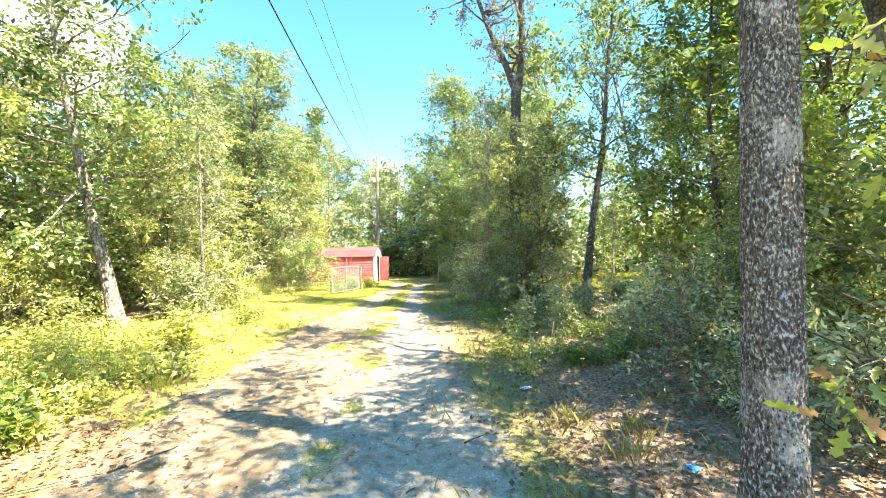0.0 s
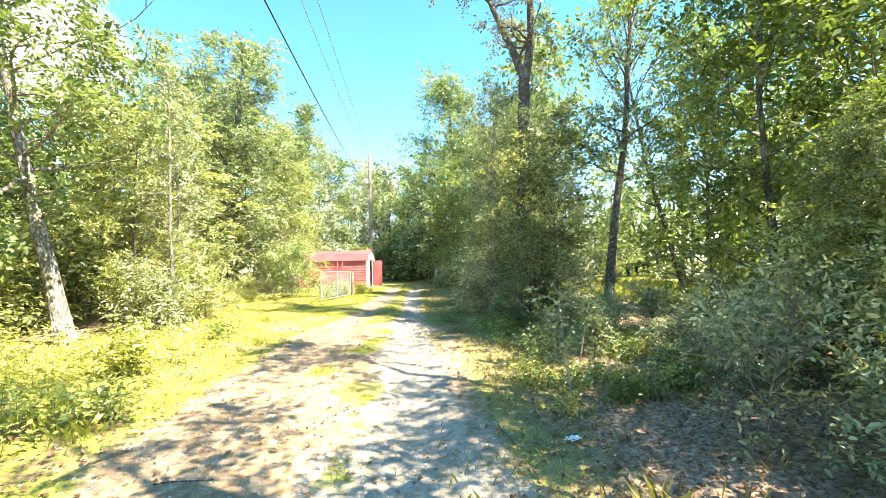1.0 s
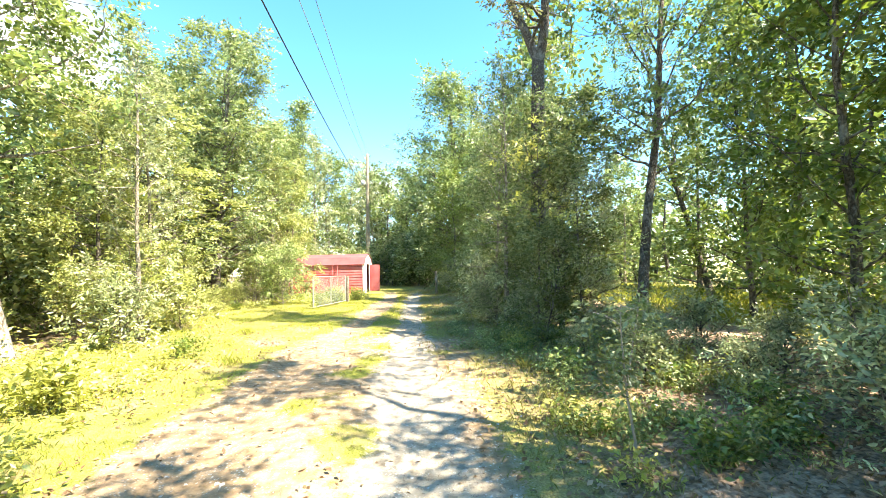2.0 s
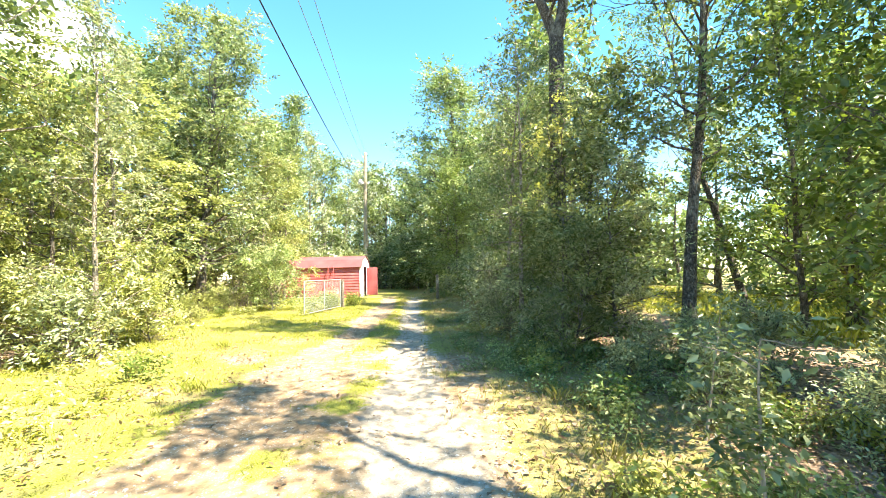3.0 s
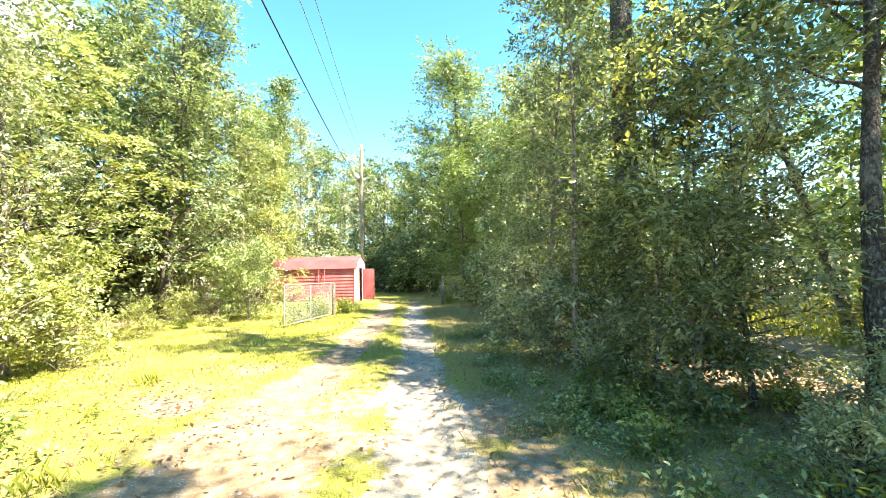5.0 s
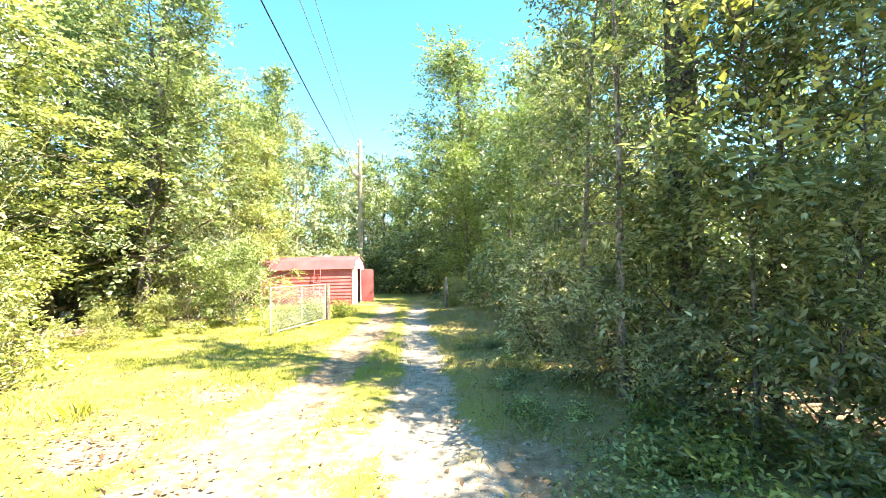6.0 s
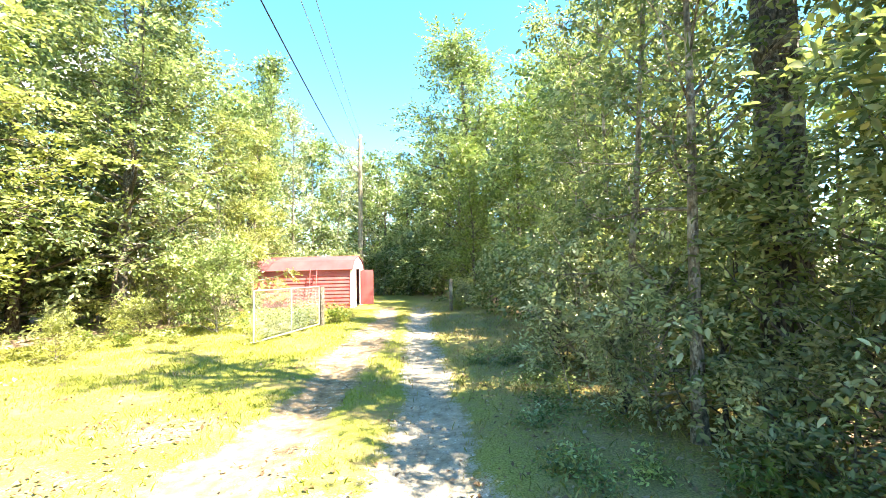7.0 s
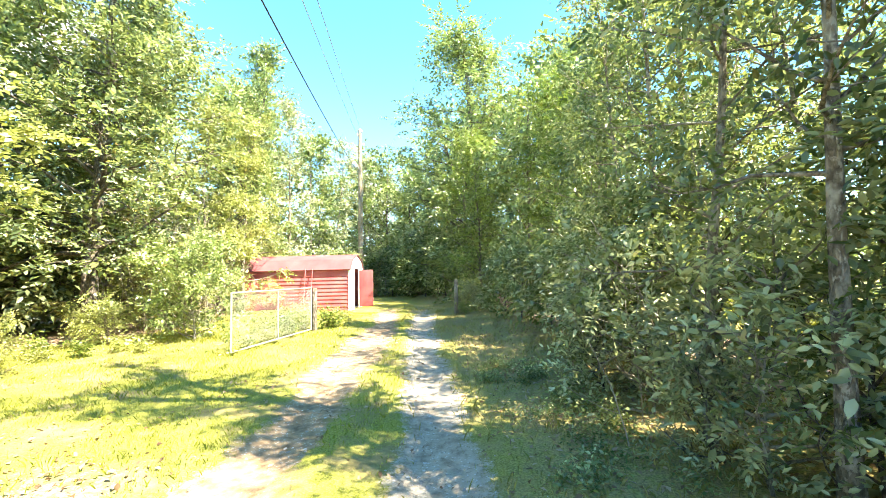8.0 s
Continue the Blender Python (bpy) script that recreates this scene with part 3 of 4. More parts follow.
def shrubs_of():
    g = "roadside shrubs"
    s1 = tree("wax_myrtle", "low grey-green wax myrtle shrub by the drive", "shrub", 41, M_LEAF_PALE, M_BARK_DARK, 2300, 0.078, 0.20, g, fine=True, width=0.42,
              height=1.15, r0=0.016, low=0.04, reach=0.75, limbs=26, sub=3, profile="bush", rise=0.12, bend=0.12)
    s2 = tree("tall_shrub", "dense dark green shrub with many stems", "shrub", 42, M_LEAF_DARK, M_BARK_DARK, 7000, 0.088, 0.28, g, width=0.44,
              height=2.6, r0=0.03, low=0.03, reach=1.15, limbs=34, sub=3, profile="bush", rise=0.12, bend=0.1)
    s3 = tree("sunlit_shrub", "rounded yellow-green sunlit shrub", "shrub", 43, M_LEAF_GOLD, M_BARK_PALE, 5200, 0.078, 0.26, g,
              height=1.75, r0=0.025, low=0.03, reach=1.15, limbs=34, sub=3, profile="bush", rise=0.1, bend=0.12)
    s4 = tree("gallberry_shrub", "yellow-olive shrub with twiggy edges", "shrub", 44, M_LEAF_GOLD, M_BARK_PALE, 3300, 0.09, 0.25, g,
              height=2.0, r0=0.02, low=0.03, reach=1.0, limbs=30, sub=3, profile="bush", rise=0.14, bend=0.14)
    s5 = tree("tall_shrub", "dense dark shrub deep in the shade of the woods", "shrub", 45, M_LEAF_DARK, M_BARK_DARK, 2000, 0.18, 0.36, g,
              height=2.6, r0=0.03, low=0.03, reach=1.2, limbs=20, sub=2, profile="bush", rise=0.12, bend=0.1)
    put(s5, -9.0, 12.6, 10)
    return s1, s2, s3, s4, s5


def left_shrubs(s1, s2, s3, s4, s5):
    put(s3, -6.3, 16.6, 0, 0.45)
    bush = tree("round_bush", "dense rounded green bush beside the shed", "shrub", 47, M_LEAF_SUN, M_BARK_PALE, 8200, 0.085, 0.26, "roadside shrubs",
                height=1.9, r0=0.03, low=0.02, reach=1.5, limbs=40, sub=4, profile="bush", rise=0.06, bend=0.1)
    put(bush, -4.9, 19.7), put(s4, -5.5, 13.2, 0, 0.9)
    again(s1, -5.4, 10.95, 30, 1.1)
    for t, x, y, turn, s in ((s3, -6.6, 19.5, 120, 0.5), (s3, -7.8, 8.7, 30, 0.95), (s3, -6.0, 11.3, 70, 0.8), (s4, -8.6, 11.0, 0, 1.1), (s4, -6.2, 12.4, 100, 1.0), (s3, -6.3, 14.6, 60, 0.7),
                             (s3, -8.4, 9.6, 250, 0.8), (s4, -7.8, 6.2, 40, 1.1), (s3, -7.4, 4.6, 180, 0.95), (s4, -6.6, 21.8, 80, 1.1), (s3, -7.0, 19.3, 30, 0.4),
                             (s5, -10.4, 16.0, 60, 0.9), (s5, -9.0, 9.6, 60, 1.0), (s3, -6.9, 22.8, 310, 1.0),
                             (s5, -8.6, 5.0, 160, 1.0), (s4, -6.9, 30.0, 100, 1.5), (s5, -6.6, 31.6, 10, 1.1), (s5, -4.0, 34.4, 100, 1.1), (s4, -2.0, 39.0, 220, 1.5), (s5, -10.6, 23.6, 50, 1.3), (s5, -11.4, 19.6, 0, 1.4), (s5, -10.2, 21.4, 70, 1.2), (s5, -12.2, 17.4, 140, 1.4), (s5, -9.6, 22.6, 200, 1.3), (s5, -12.6, 21.6, 20, 1.5), (s5, -13.0, 14.0, 80, 1.5),
                             (s5, -3.4, 38.0, 30, 1.3), (s5, -0.8, 43.0, 60, 1.5), (s5, 1.4, 42.0, 160, 1.4)):
        again(t, x, y, turn, s)


def dying_tree():
    """A straight dark trunk that forks high up, with crooked limbs and few leaves."""
    rng = R(24)
    t = thing("dying_tree", "tall half-bare tree with forked dark limbs", "tree", "right tree line")
    trunk = wander(rng, (0, 0, -0.2), (0, 0, 1), 6.6, 12, 0.02, 0.1)
    wood, tips, dirs = [tube(trunk, np.linspace(0.20, 0.145, 12), 10)], [], []
    for way, ln, r in (((-0.32, 0.05, 1), 5.2, 0.115), ((0.22, -0.05, 1), 5.4, 0.125)):
        fork = wander(rng, trunk[-1] - np.array([0, 0, 0.15]), way, ln, 12, 0.09, 0.1)
        wood.append(tube(fork, r * np.linspace(1, 0.25, 12), 8))
        for k in range(14):
            q = rng.randint(1, 12)
            ang, el = rng.uniform(0, 2 * np.pi), rng.uniform(0.1, 0.9)
            limb = wander(rng, fork[q], (math.cos(ang), math.sin(ang), el), rng.uniform(0.8, 2.1), 8, 0.22, 0.02)
            wood.append(tube(limb, r * 0.36 * np.linspace(1, 0.2, 8), 5))
            for s in range(4):
                tw = wander(rng, limb[rng.randint(3, 8)], rng.normal(size=3) + np.array([0, 0, 0.4]), rng.uniform(0.3, 0.8), 5, 0.2)
                wood.append(tube(tw, r * 0.14 * np.linspace(1, 0.3, 5), 3))
                tips += [tw[2], tw[3], tw[4]]
                dirs += [tw[4] - tw[0]] * 3
    part("trunk", mesh_of("trunk", *join(wood), M_BARK_DARK, True), t)
    part("crown", mesh_of("crown", *foliage(24, np.array(tips), np.array(dirs), 5200, 0.10, 0.26), M_LEAF_BROWN), t)
    return put(t, 2.95, 11.75)


def right_woods(fa, fb, fc):
    g = "right tree line"
    e = tree("tall_tree", "tall dense grey-green tree over the bend", "tree", 21, M_LEAF_SUN, M_BARK_DARK, 27000, 0.19, 0.80, g, clumpy=1.1,
             height=15.9, r0=0.24, low=0.08, reach=4.5, limbs=60, profile="oval", rise=0.06)
    # the second copy is hidden from view, added to shade the drive's far end
    put(e, 4.4, 33.8, 10, 1.28, sz=1.0), again(e, 10.4, 33.6, 120, 1.1, sz=0.9)
    f = tree("holly_tree", "dense dark evergreen holly beside the drive", "tree", 22, M_LEAF_DARK, M_BARK_DARK, 17000, 0.09, 0.23, "right thicket", fine=True, width=0.45, clumpy=3.0,
             height=5.2, r0=0.06, low=0.06, reach=1.75, limbs=46, profile="bush", rise=0.10)
    put(f, 3.15, 10.9, 0, 0.98, sz=0.86)
    h = tree("laurel_oak", "tall shaded oak with dark trunk and open crown", "tree", 23, M_LEAF_SUN, M_BARK_DARK, 5600, 0.115, 0.30, g,
             height=10.6, r0=0.105, low=0.30, reach=2.0, limbs=36, profile="round", rise=0.05, steep=0.45, lean=(0.15, 0.12))
    put(h, 3.95, 9.4, 0)
    dying_tree()
    m = tree("young_oak", "young oak with bright green backlit leaves", "tree", 25, M_LEAF_FRESH, M_BARK, 13000, 0.108, 0.38, g, width=0.52,
             height=7.2, r0=0.075, low=0.10, reach=2.1, limbs=42, profile="round", rise=0.02, steep=0.2)
    put(m, 7.6, 11.0, 0, 0.95)
    p = tree("slender_tree", "slender pale-stemmed young tree in the thicket", "tree", 26, M_LEAF_DARK, M_BARK_PALE, 6400, 0.072, 0.25, "right thicket", fine=True, width=0.46,
             height=6.2, r0=0.05, low=0.22, reach=1.4, limbs=34, profile="column", rise=0.06)
    put(p, 2.2, 12.9, 0)
    w = tree("sweetgum_sapling", "young sweetgum with bright yellow-green top leaves", "tree", 27, M_LEAF_WEED, M_BARK, 1700, 0.066, 0.24, "right thicket", width=0.62,
             height=3.7, r0=0.028, low=0.55, reach=1.25, limbs=14, sub=3, profile="top", rise=0.02)
    put(w, 2.45, 10.35, 0)
    u = tree("understory_tree", "small dark-stemmed tree with bare lower stem", "tree", 28, M_LEAF_PALE, M_BARK_DARK, 5200, 0.07, 0.26, "right thicket", fine=True, width=0.46,
             height=4.5, r0=0.05, low=0.20, reach=1.5, limbs=36, profile="round", rise=0.04)
    put(u, 3.2, 9.95, 0, 0.72)
    tall = tree("slender_tree", "tall thin tree with mottled pale bark", "tree", 29, M_LEAF_DARK, M_BARK_PATCHED, 3600, 0.07, 0.26, "right thicket", fine=True, width=0.5,
                height=6.0, r0=0.062, low=0.34, reach=1.3, limbs=34, profile="column", rise=0.05, bend=0.015)
    put(tall, 2.22, 11.85, 180), again(tall, 2.9, 14.6, 140, 0.95), again(tall, 4.3, 14.8, 60, 1.0)
    again(p, 3.9, 13.3, 150, 1.0), again(p, 3.4, 15.7, 250, 1.0), again(p, 4.0, 18.4, 110, 1.0)
    again(m, 4.8, 19.6, 250, 0.85), again(m, 5.2, 22.6, 0, 1.0), again(m, 5.7, 7.3, 140, 1.05), again(m, 6.8, 6.2, 300, 1.15)
    # m, h and w copies at y below 3: unseen, added to dapple the drive
    again(m, 7.2, 2.6, 70, 1.0), again(m, 4.9, 2.4, 40, 0.95), again(h, 4.6, 2.7, 70, 1.08), again(m, 3.0, 26.6, 40, 0.9), again(f, 4.5, 5.0, 90, 0.5), again(m, 5.3, 5.2, 200, 0.45)
    again(h, 8.8, 13.6, 120, 1.0), again(fb, 5.9, 17.4, 200, 1.05), again(h, -7.3, 26.2, 0, 0.9), again(h, 4.9, 20.4, 20, 0.85), again(h, 6.8, 5.8, 30, 1.05), again(h, 4.6, -1.6, 10, 1.0), again(h, 3.6, -4.6, 130, 1.0), again(w, 3.2, 1.1, 310, 1.55)
    for t, x, y, turn, s in ((fa, 6.6, 25.6, 200, 0.9), (fa, 4.5, 24.6, 60, 0.72), (fb, 4.6, 28.6, 60, 0.8), (fa, 7.2, 29.4, 160, 1.1), (fa, 3.4, 39.0, 60, 1.1), (fa, 2.2, 46.0, 30, 1.1), (fa, 6.4, 40.0, 260, 1.2),
                             (fa, 5.4, 47.0, 200, 1.2), (fb, 13.0, 14.0, 20, 0.72), (fa, 13.2, 20.0, 90, 0.7), (fb, 13.4, 8.5, 200, 0.65), (fa, 13.2, 3.0, 290, 0.65), (fb, 13.0, 26.0, 130, 0.75), (fb, 15.0, 11.0, 70, 0.75), (fa, 15.2, 6.0, 70, 0.7), (fa, 15.2, 17.0, 10, 0.75), (fa, 9.3, 11.5, 60, 0.85), (fa, 10.6, 9.4, 160, 0.85), (fa, 1.2, 51.0, 10, 1.1), (fb, 2.9, 30.6, 10, 0.8), (fa, -1.6, 42.5, 140, 0.95), (fa, 0.6, 45.5, 10, 0.95), (fa, -3.4, 46.5, 60, 1.05)):
        again(t, x, y, turn, s)


def right_shrubs(s1, s2, s3, s4, s5):
    put(s2, 2.45, 9.9, 0, 0.7)
    put(s1, 2.75, 7.2, 0, 0.55)
    near = tree("broadleaf_shrub", "grey-green broad-leaved shrub leaning over the verge", "shrub", 46, M_LEAF_PALE, M_BARK_PALE, 2100, 0.066, 0.22, "roadside shrubs", fine=True, width=0.5,
                height=1.5, r0=0.014, low=0.12, reach=0.85, limbs=22, sub=3, profile="bush", rise=0.06, bend=0.1)
    put(near, 2.55, 4.1, 0, 0.85)
    for t, x, y, turn, s in ((near, 2.1, 12.2, 60, 1.1), (near, 2.25, 13.7, 160, 1.15), (near, 3.3, 5.2, 220, 0.75), (near, 2.9, 8.7, 300, 0.5), (near, 2.55, 10.9, 20, 0.85),
                             (s1, 3.4, 7.9, 60, 0.6), (s1, 2.5, 8.5, 130, 0.5), (s1, 3.3, 6.4, 210, 0.55), (s1, 3.9, 5.6, 290, 0.75), (s1, 3.0, 3.4, 20, 0.6), (s1, 4.1, 6.8, 100, 0.7), (s1, 4.4, 8.4, 40, 0.75),
                             (s4, 3.9, 4.0, 10, 0.7), (s4, 4.5, 5.6, 60, 0.8), (s1, 3.1, 2.6, 70, 0.8), (s1, 3.8, 1.6, 170, 1.0), (s4, 4.7, 2.6, 200, 0.9), (s5, 5.4, 4.6, 250, 0.8), (s5, 5.6, 1.6, 30, 0.8),
                             (s1, 3.8, 9.0, 310, 0.65), (s2, 2.5, 11.9, 60, 0.8), (s2, 2.95, 13.5, 120, 1.0), (s2, 2.75, 10.9, 310, 0.75), (s2, 2.75, 14.9, 280, 0.8), (s2, 3.1, 16.0, 200, 0.8), (s5, 3.3, 17.4, 260, 0.8), (s5, 3.3, 19.4, 320, 0.8),
                             (s5, 3.2, 21.6, 20, 0.85), (s5, 3.2, 23.6, 80, 0.75), (s1, 2.4, 24.8, 0, 0.8), (s3, 2.5, 25.8, 30, 0.6), (s5, 3.0, 28.0, 140, 1.1), (s5, 2.6, 31.0, 240, 1.2), (s5, 2.3, 34.5, 0, 1.3), (s5, 1.2, 36.4, 50, 1.5), (s5, 0.2, 38.4, 110, 1.6), (s5, -1.0, 40.0, 170, 1.6), (s5, 1.6, 40.4, 230, 1.8),
                             (s1, 2.3, 11.3, 200, 0.7), (s1, 2.0, 12.6, 75, 0.7), (s1, 2.2, 14.6, 15, 0.95), (s1, 2.8, 16.6, 220, 0.9), (s1, 3.6, 12.6, 30, 1.0), (s1, 4.6, 12.2, 80, 1.0), (s5, 2.2, 38.0, 90, 1.5), (s5, 1.9, 47.0, 90, 1.8), (s5, 4.0, 44.0, 90, 1.8)):
        again(t, x, y, turn, s)


FAR = left_woods()
SHRUBS = shrubs_of()
left_shrubs(*SHRUBS)
right_woods(*FAR)
right_shrubs(*SHRUBS)


def far_woods(name, label, seed, n, x0, x1, y0, y1, top, mat):
    """A deep belt of distant trees: trunks, and leaves in clumps with an uneven top."""
    rng = R(seed)
    m = int((x1 - x0) * (y1 - y0) / 11)
    tx, ty = rng.uniform(x0, x1, m), rng.uniform(y0, y1, m)
    th = top * rng.uniform(0.6, 1.1, m)
    t = thing(name, label, "woods", kind="stuff")
    part("trunks", mesh_of("trunks", *join([tube([(x, y, gz(x, y) - 0.2), (x + rng.normal() * 0.2, y, h * 0.5), (x + rng.normal() * 0.3, y, h)], [0.14, 0.10, 0.03], 5) for x, y, h in zip(tx, ty, th)]), M_BARK_DARK, True), t)
    k = rng.randint(0, m, n)
    u = rng.uniform(0.0, 1.0, n) ** 0.9
    clump = np.round(u * 7)
    ang = clump * 2.1 + k * 1.7 + rng.normal(size=n) * 0.7
    r = np.sqrt(rng.uniform(0.02, 1, n)) * 2.4 * (1.05 - 0.75 * u)
    C = np.stack([tx[k] + np.cos(ang) * r, ty[k] + np.sin(ang) * r, u * th[k] + 0.1 + rng.normal(size=n) * 0.12], -1)
    part("crowns", mesh_of("crowns", *leaves(rng, C, np.full(n, 0.42), 0.62), mat), t)


# left belt takes the dark leaf colour to paint shade into gaps between trees
far_woods("far_woods", "distant mixed woods beyond the meadow and drive", 61, 34000, -25, -12.5, -4, 50, 8.5, M_LEAF_DARK)
far_woods("far_woods", "distant sunlit woods behind the roadside trees", 62, 30000, 14.5, 25, -12, 48, 8.0, M_LEAF_SUN)
far_woods("far_woods", "distant dark woods closing the end of the drive", 63, 15000, -20, 22, 54, 66, 12, M_LEAF_SUN)


def lobed_leaf(L=0.12):
    """An oak leaf: a midrib with three lobes a side, slightly cupped."""
    side = [(0.0, 0.012), (0.12, 0.025), (0.20, 0.11), (0.27, 0.17), (0.33, 0.14), (0.38, 0.07), (0.46, 0.15), (0.54, 0.26), (0.61, 0.23), (0.67, 0.09), (0.75, 0.12), (0.83, 0.16), (0.92, 0.09), (1.0, 0.0)]
    V, F = [], []
    for x, w in side:
        V += [(x * L, w * L, 0.22 * w * L), (x * L, 0, -0.02 * L * math.sin(3 * x)), (x * L, -w * L, 0.22 * w * L)]
    for k in range(len(side) - 1):
        i = 3 * k
        F += [(i, i + 3, i + 4, i + 1), (i + 1, i + 4, i + 5, i + 2)]
    return V, F


def big_trunk():
    t = thing("oak_tree", "rough grey-barked oak trunk with lichen beside the drive", "tree")
    (WV, WF), tips, dirs = grow(31, height=9.5, r0=0.08, low=0.45, reach=2.2, limbs=24, profile="round", lean=(0.03, 0), rise=0.03, sides=9, bend=0.02)
    part("upper_trunk", mesh_of("upper_trunk", WV, WF, M_BARK, True), t)
    # the trunk up close: plates of bark between deep furrows
    n, m = 150, 72
    z = np.linspace(-0.15, 6.0, n)
    ang = np.linspace(0, 2 * np.pi, m, endpoint=False)
    A, Z = np.meshgrid(ang, z)
    plate = np.abs(np.sin(A * 9 + 2.2 * np.sin(Z * 2.6) + 1.3 * np.sin(Z * 7.1 + A * 2))) ** 0.5
    cross = np.abs(np.sin(Z * 17 + 3 * np.sin(A * 4) + 2 * np.sin(A * 9 + Z * 2))) ** 0.4
    rad = 0.128 * (1 - 0.045 * Z) + 0.05 * np.exp(-np.clip(Z, 0, 9) * 5) + 0.014 * plate * cross + 0.006 * smooth_noise(A * 3, Z, 0.25, 4) + 0.01 * np.sin(A * 3 + Z)
    cx, cy = 0.03 * Z + 0.02 * np.sin(Z * 0.9), 0.01 * np.sin(Z)
    V = np.stack([cx + rad * np.cos(A), cy + rad * np.sin(A), Z], -1).reshape(-1, 3)
    i = np.arange(n * m).reshape(n, m)
    j = np.roll(i, -1, axis=1)
    part("trunk", mesh_of("trunk", V, np.stack([i[:-1], j[:-1], j[1:], i[1:]], -1).reshape(-1, 4), M_BARK_LICHEN, True), t)
    V, F = foliage(31, tips, dirs, 6500, 0.11, 0.42)
    part("crown", mesh_of("crown", V, F, M_LEAF_FRESH), t)
    put(t, 1.80, 2.0)
    # low sprays of lobed leaves in front of and beside the trunk
    rng = R(77)
    leaf_meshes = [mesh_of("leaf", *lobed_leaf(s), mt) for s in (0.085, 0.12) for mt in (M_LEAF_FRESH, M_LEAF_FRESH, M_LEAF_FRESH, M_LEAF_DARK, M_LEAF_FRESH, M_LEAF_FRESH, M_LEAF_RUST)]
    for start, way, ln, count in (((0.22, -0.52, 1.18), (-1, -0.2, -0.15), 0.8, 22), ((0.26, -0.6, 0.92), (-1, -0.1, 0.02), 0.7, 20), ((0.2, -0.5, 2.15), (-1, -0.2, -0.05), 0.7, 18),
                                  ((0.4, -0.35, 1.75), (-0.8, -0.5, 0.1), 0.6, 20), ((0.3, -0.4, 2.3), (-0.9, -0.3, -0.1), 0.8, 24), ((0.35, -0.4, 1.4), (-0.8, -0.5, -0.1), 0.6, 22)):
        path = wander(rng, start, way, ln, 9, 0.12)
        base = wander(rng, (0.05, 0, start[2] + 0.25), np.array(start) - np.array((0.05, 0, start[2] + 0.25)), np.linalg.norm(np.array(start) - np.array((0.05, 0, start[2] + 0.25))), 5, 0.0)
        base[-1] = path[0]
        pts = np.concatenate([base[:-1], path])
        b = part("branch", mesh_of("branch", *tube(pts, np.linspace(0.005, 0.0015, len(pts)), 5), M_BARK_DARK, True), t)
        for c in range(count):
            q = path[rng.randint(2, 9)] + rng.normal(size=3) * 0.03
            o = part("leaf", leaf_meshes[rng.randint(0, len(leaf_meshes))], b)
            o.matrix_basis = pose(*q, rng.uniform(-60, 60), rng.uniform(-20, 70), rng.uniform(0, 360))


big_trunk()


def sapling(x, y, h, seed, lean):
    s = thing("sapling", "thin pale bare-stemmed sapling at the verge", "sapling", "saplings", at=(x, y, gz(x, y)))
    rng = R(seed)
    path = wander(rng, (0, 0, -0.05), (lean[0], lean[1], 1), h, 9, 0.05)
    tips = []
    part("stem", mesh_of("stem", *tube(path, np.linspace(0.013, 0.004, 9), 6), M_TWIG, True), s)
    for k in range(9):
        p0 = path[rng.randint(3, 9)]
        tw = wander(rng, p0, rng.normal(size=3) * (1, 1, 0.4) + np.array([0, 0, 0.4]), rng.uniform(0.2, 0.45), 5, 0.15)
        part("twig", mesh_of("twig", *tube(tw, np.linspace(0.004, 0.0015, 5), 4), M_TWIG, True), s)
        tips += [tw[2], tw[3], tw[4]]
    C = np.array(tips)[rng.randint(0, len(tips), 420)] + rng.normal(size=(420, 3)) * 0.08
    part("leaves", mesh_of("leaves", *leaves(rng, C, np.full(420, 0.058)), M_LEAF_DARK), s)


sapling(1.67, 5.65, 1.25, 81, (-0.02, 0)), sapling(2.35, 7.0, 1.1, 82, (0.1, 0))


# ---- ground cover ----
def scatter(rng, n, x0, x1, y0, y1, keep):
    """n random places in a field, kept by a chance that depends on the place; denser towards the start."""
    X = rng.uniform(x0, x1, n)
    Y = y0 + (y1 - y0) * rng.uniform(0, 1, n) ** 1.35
    ok = rng.uniform(size=n) < keep(X, Y)
    return X[ok], Y[ok]


def blades(rng, X, Y, h, w):
    """One bent blade of grass at each place."""
    n = len(X)
    Z = ground_z(X, Y) - 0.01
    a = rng.uniform(0, 2 * np.pi, n)
    ln = rng.uniform(0.15, 0.75, n)
    b = rng.uniform(0, 2 * np.pi, n)
    P = np.stack([X, Y, Z], -1)
    sx = np.stack([np.cos(a), np.sin(a), np.zeros(n)], -1) * w[:, None]
    lean = np.stack([np.cos(b), np.sin(b), np.zeros(n)], -1) * (h * ln)[:, None]
    up = np.zeros((n, 3))
    up[:, 2] = h
    V = np.stack([P - sx, P + sx, P + 0.55 * up + 0.35 * lean + sx * 0.7, P + up * 0.92 + lean], 1).reshape(-1, 3)
    i = np.arange(n)[:, None] * 4
    F = np.concatenate([i + np.array([[0, 1, 2]]), i + np.array([[0, 2, 3]])], 1).reshape(-1, 3)
    return V, F


def lawn_amount(x, y):
    return np.clip(1.05 - 1.25 * sand_at(x, y) - 1.2 * litter_at(x, y), 0.0, 1) * np.clip(0.7 + 0.7 * smooth_noise(x, y, 0.8, 12), 0.05, 1) * (sand_at(x, y) < 0.55)


